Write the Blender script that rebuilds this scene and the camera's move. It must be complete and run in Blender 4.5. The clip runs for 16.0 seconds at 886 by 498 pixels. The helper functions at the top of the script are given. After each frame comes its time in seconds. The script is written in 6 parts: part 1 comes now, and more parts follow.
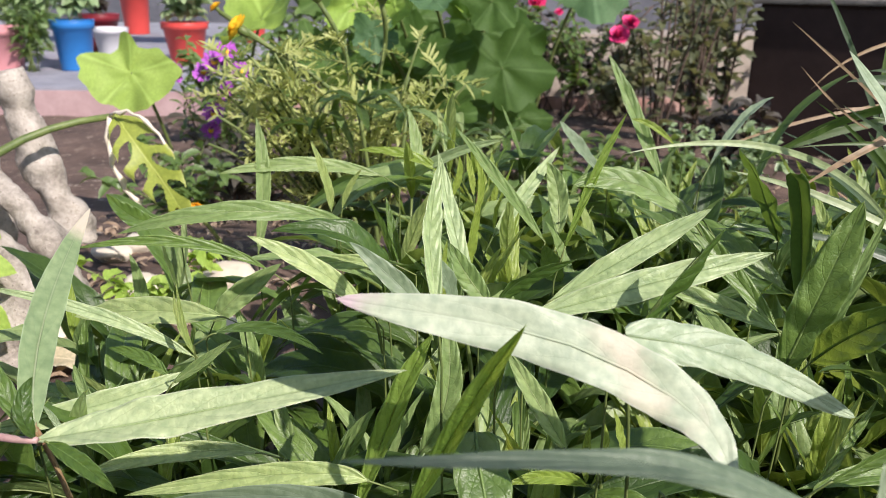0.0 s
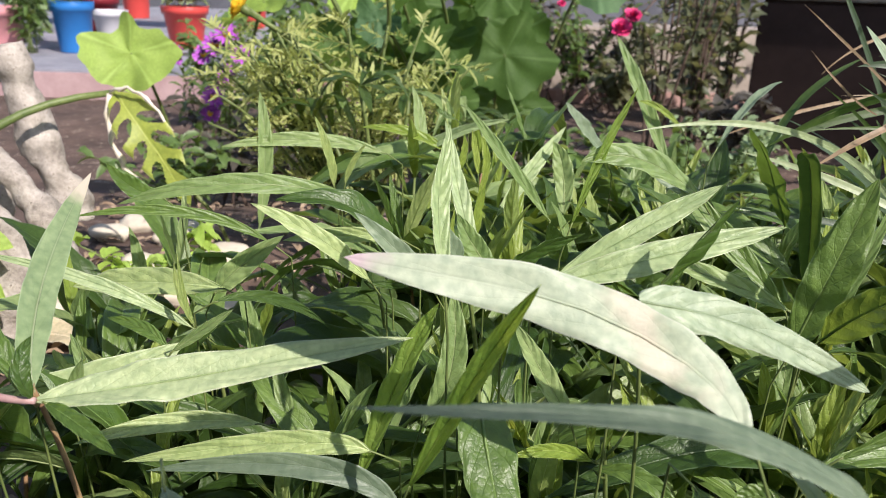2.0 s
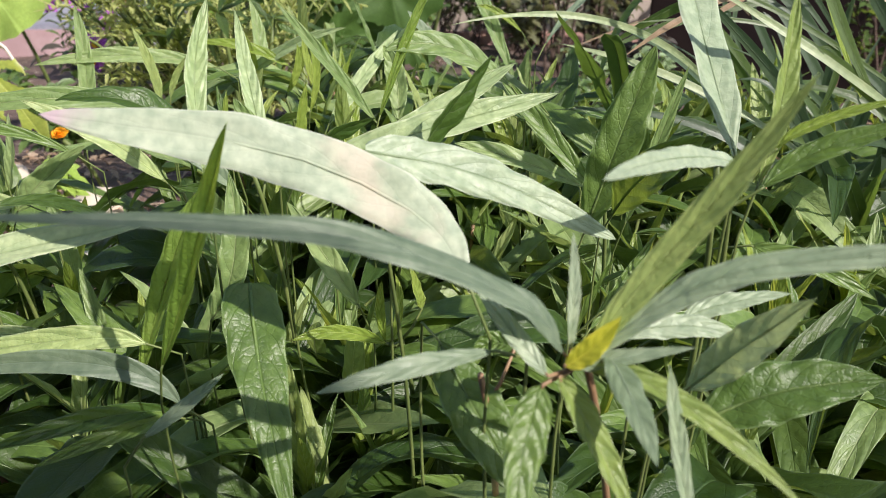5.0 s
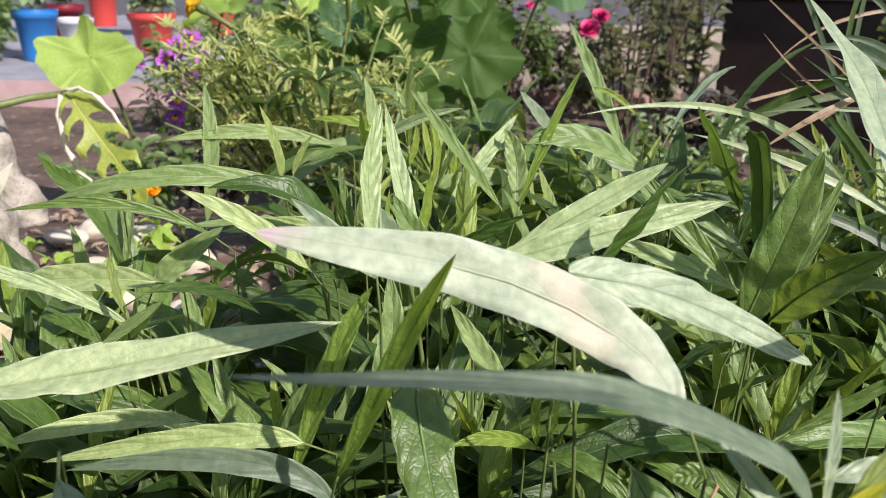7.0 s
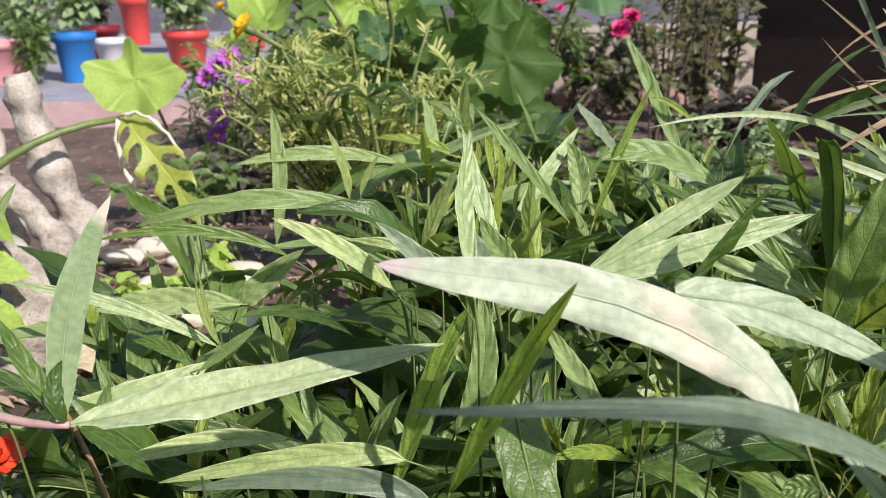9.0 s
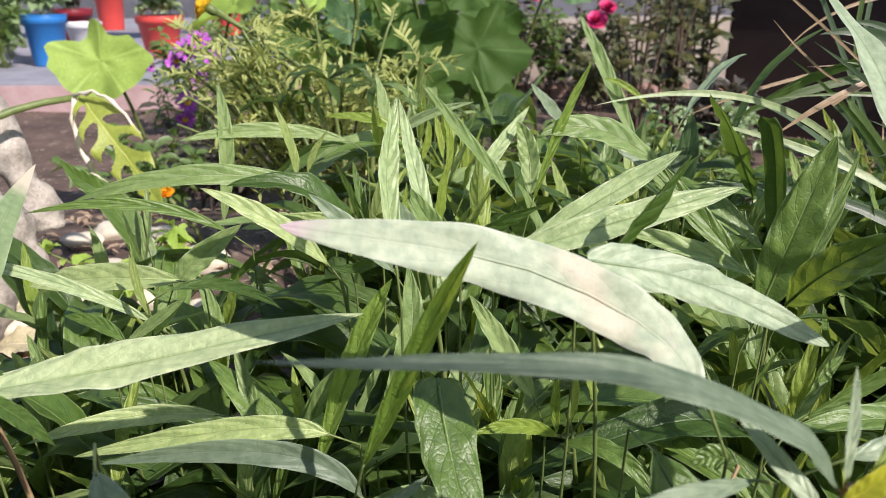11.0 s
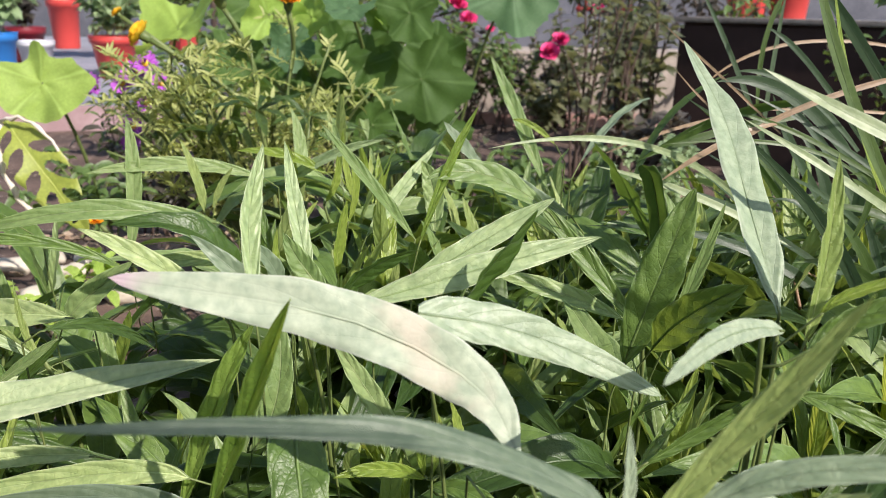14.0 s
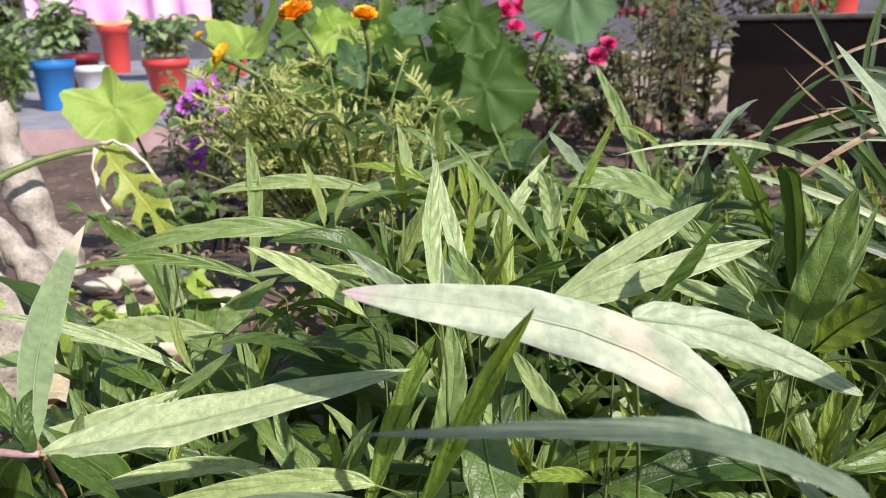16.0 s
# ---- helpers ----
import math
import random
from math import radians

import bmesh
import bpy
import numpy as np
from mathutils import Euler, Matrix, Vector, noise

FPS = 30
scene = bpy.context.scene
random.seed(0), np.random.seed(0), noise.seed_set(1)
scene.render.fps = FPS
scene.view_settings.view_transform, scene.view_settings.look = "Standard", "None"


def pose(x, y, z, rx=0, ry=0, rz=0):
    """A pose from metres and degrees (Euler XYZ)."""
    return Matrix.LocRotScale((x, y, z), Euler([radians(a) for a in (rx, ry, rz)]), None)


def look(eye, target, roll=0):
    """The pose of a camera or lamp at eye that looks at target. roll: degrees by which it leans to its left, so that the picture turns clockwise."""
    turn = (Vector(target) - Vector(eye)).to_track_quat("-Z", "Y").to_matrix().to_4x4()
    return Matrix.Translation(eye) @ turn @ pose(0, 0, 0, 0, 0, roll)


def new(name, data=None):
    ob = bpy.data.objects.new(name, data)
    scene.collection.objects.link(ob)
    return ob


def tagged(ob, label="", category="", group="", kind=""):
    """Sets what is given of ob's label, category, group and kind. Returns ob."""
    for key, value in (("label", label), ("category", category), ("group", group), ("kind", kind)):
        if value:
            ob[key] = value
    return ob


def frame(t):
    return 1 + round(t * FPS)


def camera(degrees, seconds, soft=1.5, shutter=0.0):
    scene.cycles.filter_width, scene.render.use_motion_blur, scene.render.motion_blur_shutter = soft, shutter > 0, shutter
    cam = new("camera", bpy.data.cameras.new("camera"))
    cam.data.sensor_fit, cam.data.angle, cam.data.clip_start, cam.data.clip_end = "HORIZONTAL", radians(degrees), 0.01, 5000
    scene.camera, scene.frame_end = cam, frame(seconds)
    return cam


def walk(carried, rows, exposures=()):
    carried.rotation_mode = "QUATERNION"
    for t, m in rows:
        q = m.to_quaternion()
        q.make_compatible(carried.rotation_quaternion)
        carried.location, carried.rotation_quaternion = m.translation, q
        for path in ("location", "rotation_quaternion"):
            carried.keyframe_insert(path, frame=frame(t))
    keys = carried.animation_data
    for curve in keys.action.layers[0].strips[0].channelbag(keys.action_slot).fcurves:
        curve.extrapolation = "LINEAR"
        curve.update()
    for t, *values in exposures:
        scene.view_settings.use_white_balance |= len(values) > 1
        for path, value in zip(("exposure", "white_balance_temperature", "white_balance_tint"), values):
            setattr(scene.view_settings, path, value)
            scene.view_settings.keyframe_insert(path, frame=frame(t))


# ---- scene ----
cam = camera(57.85, 16.0, soft=0.5)
PATH = [
    (0, (0.0322, -0.0009, 0.6416), (-0.0332, 1.8982, 0.0176), 0.40),
    (0.5, (0.0171, 0.0022, 0.6355), (-0.0824, 1.8942, -0.0053), 1.12),
    (1, (0.0133, 0.0057, 0.6254), (-0.1010, 1.8892, -0.0377), 0.44),
    (1.5, (0.0155, 0.0058, 0.6242), (-0.0765, 1.8904, -0.0390), 0.62),
    (2, (0.0274, 0.0014, 0.6298), (-0.0285, 1.8946, -0.0125), 1.62),
    (2.5, (0.0409, -0.0006, 0.6313), (0.0308, 1.9007, 0.0109), 1.54),
    (3, (0.0531, 0.0003, 0.6150), (0.0681, 1.8720, -0.0896), 0.90),
    (3.5, (0.0639, 0.0003, 0.6017), (0.1353, 1.8614, -0.1270), 1.32),
    (4, (0.0844, -0.0018, 0.5974), (0.2444, 1.8584, -0.1195), 0.98),
    (4.2, (0.0945, -0.0027, 0.5972), (0.2410, 1.8449, -0.1543), 0.78),
    (6.3, (0.0764, 0.0040, 0.6040), (0.1860, 1.8834, -0.0713), 0.54),
    (6.5, (0.0646, 0.0080, 0.6062), (0.1676, 1.9026, -0.0262), 0.75),
    (7, (0.0454, 0.0116, 0.6162), (0.0463, 1.9102, -0.0126), 1.01),
    (7.5, (0.0378, 0.0091, 0.6231), (0.0009, 1.9182, 0.0281), -0.09),
    (8, (0.0378, 0.0079, 0.6251), (0.0104, 1.9213, 0.0435), -0.55),
    (8.2, (0.0338, 0.0071, 0.6288), (-0.0246, 1.9179, 0.0410), -0.80),
    (10.3, (0.0161, -0.0022, 0.6225), (-0.0678, 1.8917, -0.0147), -1.71),
    (10.5, (0.0268, 0.0006, 0.6222), (-0.0382, 1.8974, -0.0084), -1.31),
    (11, (0.0424, 0.0066, 0.6159), (0.0166, 1.9017, -0.0229), -0.44),
    (11.5, (0.0513, 0.0087, 0.6134), (0.0544, 1.9017, -0.0323), -0.02),
    (12, (0.0637, 0.0084, 0.6148), (0.0833, 1.9056, -0.0177), 0.37),
    (12.5, (0.0786, 0.0053, 0.6080), (0.1349, 1.8857, -0.0708), 0.57),
    (12.8, (0.0906, 0.0059, 0.6110), (0.1729, 1.8908, -0.0525), 0.62),
    (13, (0.0943, 0.0035, 0.6200), (0.1698, 1.9017, -0.0055), 0.49),
    (13.5, (0.0963, 0.0018, 0.6316), (0.1812, 1.9174, 0.0631), 1.06),
    (14, (0.0836, 0.0024, 0.6272), (0.1545, 1.9149, 0.0464), 1.08),
    (14.5, (0.0699, 0.0024, 0.6268), (0.1265, 1.9177, 0.0537), 0.93),
    (15, (0.0598, -0.0020, 0.6329), (0.0907, 1.9193, 0.0785), 0.72),
    (15.5, (0.0408, -0.0055, 0.6331), (0.0639, 1.9193, 0.0904), -0.09),
    (16, (0.0266, -0.0043, 0.6296), (-0.0067, 1.9159, 0.0712), -1.45),
]
walk(cam, [(t, look(eye, target, roll)) for t, eye, target, roll in PATH])
cam.data.dof.use_dof, cam.data.dof.focus_distance, cam.data.dof.aperture_fstop = True, 0.41, 20.0

# ---- light ----
SUN_TO = Vector((0.50, -0.58, 0.64)).normalized()
world = bpy.data.worlds.new("sky")
scene.world = world
world.use_nodes = True
wn = world.node_tree.nodes
sky = wn.new("ShaderNodeTexSky")
sky.sky_type, sky.sun_disc = "NISHITA", False
sky.sun_elevation = math.asin(SUN_TO.z)
sky.sun_rotation = math.atan2(SUN_TO.x, SUN_TO.y)
world.node_tree.links.new(sky.outputs[0], wn["Background"].inputs[0])
wn["Background"].inputs[1].default_value = 0.12
sun = new("sun", bpy.data.lights.new("sun", "SUN"))
sun.data.energy, sun.data.angle, sun.data.color = 5.0, radians(0.6), (1.0, 0.905, 0.86)
sun.matrix_world = SUN_TO.to_track_quat("Z", "Y").to_matrix().to_4x4()
scene.view_settings.exposure = 0.42


# ---- materials ----
def mat_new(name):
    m = bpy.data.materials.new(name)
    m.use_nodes = True
    nt = m.node_tree
    return m, nt, nt.nodes["Principled BSDF"], nt.nodes["Material Output"]


def node(nt, kind, **kw):
    n = nt.nodes.new(kind)
    for k, v in kw.items():
        n.inputs[k.replace("_", " ")].default_value = v
    return n


def ramp(nt, fac, stops):
    r = nt.nodes.new("ShaderNodeValToRGB")
    while len(r.color_ramp.elements) < len(stops):
        r.color_ramp.elements.new(0.5)
    for e, (p, c) in zip(r.color_ramp.elements, stops):
        e.position, e.color = p, (*c, 1)
    nt.links.new(fac, r.inputs[0])
    return r.outputs[0]


def math_node(nt, op, a, b=None):
    n = nt.nodes.new("ShaderNodeMath")
    n.operation = op
    for i, v in enumerate((a, b)):
        if v is None:
            continue
        if isinstance(v, (int, float)):
            n.inputs[i].default_value = v
        else:
            nt.links.new(v, n.inputs[i])
    return n.outputs[0]


def mix(nt, fac, a, b, blend="MIX"):
    n = nt.nodes.new("ShaderNodeMix")
    n.data_type, n.blend_type = "RGBA", blend
    for i, v in ((0, fac), (6, a), (7, b)):
        if isinstance(v, (int, float)):
            n.inputs[i].default_value = v
        elif isinstance(v, tuple):
            n.inputs[i].default_value = (*v, 1)
        else:
            nt.links.new(v, n.inputs[i])
    return n.outputs[2]


def leaf_material(name, dark, light, glow, rough=0.42, through_light=0.32, veins=6.5, blotch=None, tip=None, vein_colour=None, relief=0.7, vein_strength=0.11, spec=0.6, rib_colour=None, quilt=0.13):
    """A leaf: waxy top, light coming through it, midrib and curved side veins laid along its own length."""
    m, nt, bsdf, out = mat_new(name)
    uv = nt.nodes.new("ShaderNodeUVMap")
    sep = nt.nodes.new("ShaderNodeSeparateXYZ")
    nt.links.new(uv.outputs[0], sep.inputs[0])
    across = math_node(nt, "ABSOLUTE", math_node(nt, "SUBTRACT", sep.outputs[0], 0.5))
    along = sep.outputs[1]
    info = nt.nodes.new("ShaderNodeObjectInfo")
    geo = nt.nodes.new("ShaderNodeNewGeometry")
    big = node(nt, "ShaderNodeTexNoise", Scale=38.0, Detail=4.0, Roughness=0.6)
    mid = node(nt, "ShaderNodeTexNoise", Scale=260.0, Detail=2.0, Roughness=0.5)
    fine = node(nt, "ShaderNodeTexNoise", Scale=1100.0, Detail=3.0, Roughness=0.6)
    for n in (big, mid, fine):
        nt.links.new(geo.outputs["Position"], n.inputs["Vector"])
    wob = math_node(nt, "MULTIPLY", math_node(nt, "SUBTRACT", big.outputs["Fac"], 0.5), 0.5)
    # side veins leave the midrib at a slant and bend along the margin
    sweep = math_node(nt, "ADD", math_node(nt, "MULTIPLY", across, 0.28 * veins), math_node(nt, "MULTIPLY", math_node(nt, "POWER", across, 3.0), 0.9 * veins))
    ph = math_node(nt, "ADD", math_node(nt, "SUBTRACT", math_node(nt, "MULTIPLY", along, veins), sweep), wob)
    saw = math_node(nt, "ABSOLUTE", math_node(nt, "SUBTRACT", math_node(nt, "FRACT", ph), 0.5))
    side = math_node(nt, "SMOOTH_MIN", math_node(nt, "MULTIPLY", saw, 26.0), 1.0)
    rib = math_node(nt, "SMOOTH_MIN", math_node(nt, "MULTIPLY", across, 34.0), 1.0)
    dome = math_node(nt, "MULTIPLY", math_node(nt, "MULTIPLY", saw, saw), math_node(nt, "SUBTRACT", 12.0, math_node(nt, "MULTIPLY", saw, 16.0)))
    vein = math_node(nt, "ADD", math_node(nt, "MULTIPLY", side, 0.2), math_node(nt, "MULTIPLY", rib, 0.5))
    net = nt.nodes.new("ShaderNodeTexVoronoi")
    net.feature = "DISTANCE_TO_EDGE"
    net.inputs["Scale"].default_value = 300.0
    nt.links.new(geo.outputs["Position"], net.inputs["Vector"])
    cells = math_node(nt, "SMOOTH_MIN", math_node(nt, "MULTIPLY", net.outputs["Distance"], 5.0), 1.0)
    fac = math_node(nt, "ADD", math_node(nt, "MULTIPLY", info.outputs["Random"], 0.45), math_node(nt, "MULTIPLY", big.outputs["Fac"], 0.4))
    col = ramp(nt, fac, [(0.12, dark), (0.72, light)])
    spots = ramp(nt, mid.outputs["Fac"], [(0.28, (0.74, 0.79, 0.74)), (0.72, (1.22, 1.18, 1.15))])
    col = mix(nt, 1.0, col, spots, "MULTIPLY")
    col = mix(nt, math_node(nt, "MULTIPLY", math_node(nt, "SUBTRACT", 1.0, side), vein_strength), col, vein_colour or tuple(c * 0.55 for c in dark))
    col = mix(nt, math_node(nt, "MULTIPLY", math_node(nt, "SUBTRACT", 1.0, rib), 0.5), col, rib_colour or tuple(min(1, c * 1.35 + 0.03) for c in light))
    flank = ramp(nt, across, [(0.012, (0, 0, 0)), (0.034, (1, 1, 1)), (0.075, (0, 0, 0))])
    col = mix(nt, math_node(nt, "MULTIPLY", flank, min(0.38, 2.6 * vein_strength)), col, tuple(c * 0.6 for c in dark))
    if blotch:
        spots = node(nt, "ShaderNodeTexNoise", Scale=19.0, Detail=5.0, Roughness=0.55)
        nt.links.new(geo.outputs["Position"], spots.inputs["Vector"])
        k = ramp(nt, spots.outputs["Fac"], [(0.58, (0, 0, 0)), (0.66, (1, 1, 1))])
        col = mix(nt, math_node(nt, "MULTIPLY", k, 0.65), col, blotch)
    if tip:
        start, tip_colour = tip
        k = ramp(nt, math_node(nt, "ADD", along, math_node(nt, "MULTIPLY", wob, 0.3)), [(start, (0, 0, 0)), (start + 0.05, (1, 1, 1))])
        col = mix(nt, k, col, tip_colour)
    edge = ramp(nt, across, [(0.462, (0, 0, 0)), (0.485, (1, 1, 1))])
    col = mix(nt, math_node(nt, "MULTIPLY", edge, 0.4), col, tuple(min(0.75, c * 1.3 + 0.12) for c in light))
    nt.links.new(col, bsdf.inputs["Base Color"])
    nt.links.new(ramp(nt, fine.outputs["Fac"], [(0.2, (rough - 0.08,) * 3), (0.8, (rough + 0.12,) * 3)]), bsdf.inputs["Roughness"])
    bsdf.inputs["Specular IOR Level"].default_value = spec
    h = math_node(nt, "ADD", vein, math_node(nt, "ADD", math_node(nt, "MULTIPLY", fine.outputs["Fac"], 0.24), math_node(nt, "ADD", math_node(nt, "ADD", math_node(nt, "MULTIPLY", cells, quilt), math_node(nt, "MULTIPLY", mid.outputs["Fac"], 0.35)), math_node(nt, "MULTIPLY", dome, 0.4))))
    bump = node(nt, "ShaderNodeBump", Strength=relief, Distance=0.0011)
    nt.links.new(h, bump.inputs["Height"])
    nt.links.new(bump.outputs[0], bsdf.inputs["Normal"])
    tr = nt.nodes.new("ShaderNodeBsdfTranslucent")
    nt.links.new(mix(nt, 0.75, col, glow), tr.inputs["Color"])
    nt.links.new(bump.outputs[0], tr.inputs["Normal"])
    ms = nt.nodes.new("ShaderNodeMixShader")
    ms.inputs[0].default_value = through_light
    nt.links.new(bsdf.outputs[0], ms.inputs[1])
    nt.links.new(tr.outputs[0], ms.inputs[2])
    nt.links.new(ms.outputs[0], out.inputs["Surface"])
    return m


def solid_material(name, a, b, scale=30.0, rough=0.7, relief=0.3, depth=0.004, detail=6.0, spec=0.4, speck=None):
    """A two-tone surface with broad stains, fine grain and relief."""
    m, nt, bsdf, out = mat_new(name)
    geo = nt.nodes.new("ShaderNodeNewGeometry")
    info = nt.nodes.new("ShaderNodeObjectInfo")
    big = node(nt, "ShaderNodeTexNoise", Scale=scale * 0.2, Detail=3.0)
    fine = node(nt, "ShaderNodeTexNoise", Scale=scale, Detail=detail, Roughness=0.65)
    for n in (big, fine):
        nt.links.new(geo.outputs["Position"], n.inputs["Vector"])
    f = math_node(nt, "ADD", math_node(nt, "MULTIPLY", big.outputs["Fac"], 0.55), math_node(nt, "MULTIPLY", fine.outputs["Fac"], 0.45))
    f = math_node(nt, "ADD", f, math_node(nt, "MULTIPLY", math_node(nt, "SUBTRACT", info.outputs["Random"], 0.5), 0.12))
    col = ramp(nt, f, [(0.35, a), (0.65, b)])
    if speck:
        k = ramp(nt, fine.outputs["Fac"], [(0.60, (0, 0, 0)), (0.68, (1, 1, 1))])
        col = mix(nt, k, col, speck)
    nt.links.new(col, bsdf.inputs["Base Color"])
    bsdf.inputs["Roughness"].default_value = rough
    bsdf.inputs["Specular IOR Level"].default_value = spec
    bump = node(nt, "ShaderNodeBump", Strength=relief, Distance=depth)
    nt.links.new(f, bump.inputs["Height"])
    nt.links.new(bump.outputs[0], bsdf.inputs["Normal"])
    return m


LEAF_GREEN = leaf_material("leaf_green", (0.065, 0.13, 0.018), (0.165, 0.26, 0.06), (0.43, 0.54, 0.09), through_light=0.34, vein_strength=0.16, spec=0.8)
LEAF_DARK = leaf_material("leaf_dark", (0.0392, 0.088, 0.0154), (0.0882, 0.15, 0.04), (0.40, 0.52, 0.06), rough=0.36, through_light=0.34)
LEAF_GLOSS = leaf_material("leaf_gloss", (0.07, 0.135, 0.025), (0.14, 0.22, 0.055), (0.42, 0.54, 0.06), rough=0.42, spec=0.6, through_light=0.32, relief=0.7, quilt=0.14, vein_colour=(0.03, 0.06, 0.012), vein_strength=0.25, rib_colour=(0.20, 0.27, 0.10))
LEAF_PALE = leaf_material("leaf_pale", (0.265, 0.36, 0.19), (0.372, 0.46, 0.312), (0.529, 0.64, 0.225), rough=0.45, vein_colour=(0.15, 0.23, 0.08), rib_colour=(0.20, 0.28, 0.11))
LEAF_AGED = leaf_material("leaf_aged", (0.39, 0.475, 0.335), (0.50, 0.57, 0.43), (0.647, 0.7, 0.475), rough=0.5, blotch=(0.74, 0.62, 0.50), tip=(0.95, (0.60, 0.46, 0.50)), vein_colour=(0.32, 0.37, 0.23), rib_colour=(0.45, 0.52, 0.38), relief=0.2, vein_strength=0.09)
LEAF_WITHERED = leaf_material("leaf_withered", (0.21, 0.31, 0.14), (0.31, 0.40, 0.22), (0.44, 0.56, 0.18), tip=(0.84, (0.70, 0.61, 0.48)), vein_strength=0.25, relief=0.25, vein_colour=(0.16, 0.24, 0.10), rib_colour=(0.42, 0.46, 0.30))
LEAF_YOUNG = leaf_material("leaf_young", (0.20, 0.30, 0.04), (0.36, 0.45, 0.11), (0.62, 0.66, 0.085), rough=0.36, through_light=0.42, vein_strength=0.14)
LEAF_YELLOW = leaf_material("leaf_yellow", (0.50, 0.48, 0.03), (0.62, 0.60, 0.08), (0.85, 0.80, 0.05), rough=0.4, through_light=0.5, relief=0.3)
# sunlight on these next two leaves is put into their brighter base colours
LEAF_SUNNY = leaf_material("leaf_sunny", (0.36, 0.47, 0.17), (0.50, 0.60, 0.29), (0.56, 0.67, 0.15), rough=0.4, through_light=0.36)
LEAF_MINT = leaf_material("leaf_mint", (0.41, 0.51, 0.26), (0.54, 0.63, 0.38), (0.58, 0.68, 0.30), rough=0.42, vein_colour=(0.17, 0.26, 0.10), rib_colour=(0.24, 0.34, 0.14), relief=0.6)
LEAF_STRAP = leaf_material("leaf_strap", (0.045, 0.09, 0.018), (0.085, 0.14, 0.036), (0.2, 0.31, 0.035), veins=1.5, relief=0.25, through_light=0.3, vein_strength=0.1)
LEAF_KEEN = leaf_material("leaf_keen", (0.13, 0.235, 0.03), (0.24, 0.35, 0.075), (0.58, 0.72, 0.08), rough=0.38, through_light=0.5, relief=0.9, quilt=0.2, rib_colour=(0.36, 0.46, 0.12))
# a leaf in shade: the shade is painted as a darker base colour
LEAF_IN_SHADE = leaf_material("leaf_in_shade", (0.10, 0.145, 0.095), (0.16, 0.215, 0.145), (0.36, 0.45, 0.15), rough=0.45, through_light=0.28, relief=0.4)
LEAF_FRESH = leaf_material("leaf_fresh", (0.25, 0.35, 0.09), (0.40, 0.48, 0.19), (0.60, 0.66, 0.13), rough=0.38, through_light=0.42, vein_strength=0.18, relief=0.7)
# sky-lit shade on the leaf is put into this greyed base colour
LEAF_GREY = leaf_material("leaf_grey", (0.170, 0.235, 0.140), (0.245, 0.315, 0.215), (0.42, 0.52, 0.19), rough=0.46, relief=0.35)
# shade inside the clump is put into these two dark leaf colours
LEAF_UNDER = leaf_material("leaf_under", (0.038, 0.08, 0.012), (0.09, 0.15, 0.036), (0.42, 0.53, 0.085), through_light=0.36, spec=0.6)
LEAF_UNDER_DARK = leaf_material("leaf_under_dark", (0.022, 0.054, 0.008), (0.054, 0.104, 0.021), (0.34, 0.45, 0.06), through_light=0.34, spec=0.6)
# sun glare on the leaf is painted into its pale base colour
LEAF_GLARE = leaf_material("leaf_glare", (0.34, 0.46, 0.20), (0.48, 0.58, 0.34), (0.55, 0.65, 0.23), rough=0.4, vein_colour=(0.18, 0.27, 0.09), rib_colour=(0.22, 0.31, 0.11), quilt=0.12, relief=0.7, vein_strength=0.08)
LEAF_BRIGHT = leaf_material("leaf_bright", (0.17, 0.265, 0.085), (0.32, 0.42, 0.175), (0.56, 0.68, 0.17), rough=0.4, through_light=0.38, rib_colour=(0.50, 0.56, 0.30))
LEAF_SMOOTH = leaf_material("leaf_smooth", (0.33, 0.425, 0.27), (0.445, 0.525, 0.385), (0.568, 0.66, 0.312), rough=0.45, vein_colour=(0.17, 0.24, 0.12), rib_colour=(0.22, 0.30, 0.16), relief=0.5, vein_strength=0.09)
STEM = solid_material("stem", (0.085, 0.125, 0.035), (0.17, 0.21, 0.065), scale=200, rough=0.5, depth=0.0005)
STEM_PINK = solid_material("stem_pink", (0.36, 0.20, 0.20), (0.52, 0.38, 0.34), scale=200, rough=0.5, depth=0.0005)
STEM_RED = solid_material("stem_red", (0.22, 0.12, 0.07), (0.34, 0.24, 0.12), scale=200, rough=0.5, depth=0.0005)
LEAF = {"green": LEAF_GREEN, "dark": LEAF_DARK, "pale": LEAF_PALE, "aged": LEAF_AGED, "withered": LEAF_WITHERED, "young": LEAF_YOUNG, "grey": LEAF_GREY, "bright": LEAF_BRIGHT, "glare": LEAF_GLARE, "gloss": LEAF_GLOSS, "in_shade": LEAF_IN_SHADE, "keen": LEAF_KEEN, "strap": LEAF_STRAP, "mint": LEAF_MINT, "sunny": LEAF_SUNNY, "yellow": LEAF_YELLOW, "fresh": LEAF_FRESH, "smooth": LEAF_SMOOTH}


# ---- builders ----
def finish(bm, name, material, parent=None, label="", smooth=True):
    me = bpy.data.meshes.new(name)
    bm.to_mesh(me)
    bm.free()
    for p in me.polygons:
        p.use_smooth = smooth
    me.materials.append(material)
    ob = new(name, me)
    if parent is not None:
        ob.parent = parent
        ob.matrix_parent_inverse = parent.matrix_world.inverted()
    if label:
        ob["label"] = label
    return ob


def part(name, bm, material, parent, label="", smooth=True):
    return finish(bm, name, material, parent, label, smooth)


def thing(name, at, label, category, group="", kind=""):
    ob = new(name)
    ob.empty_display_size = 0.02
    ob.matrix_world = Matrix.Translation(at)
    return tagged(ob, label, category, group, kind)


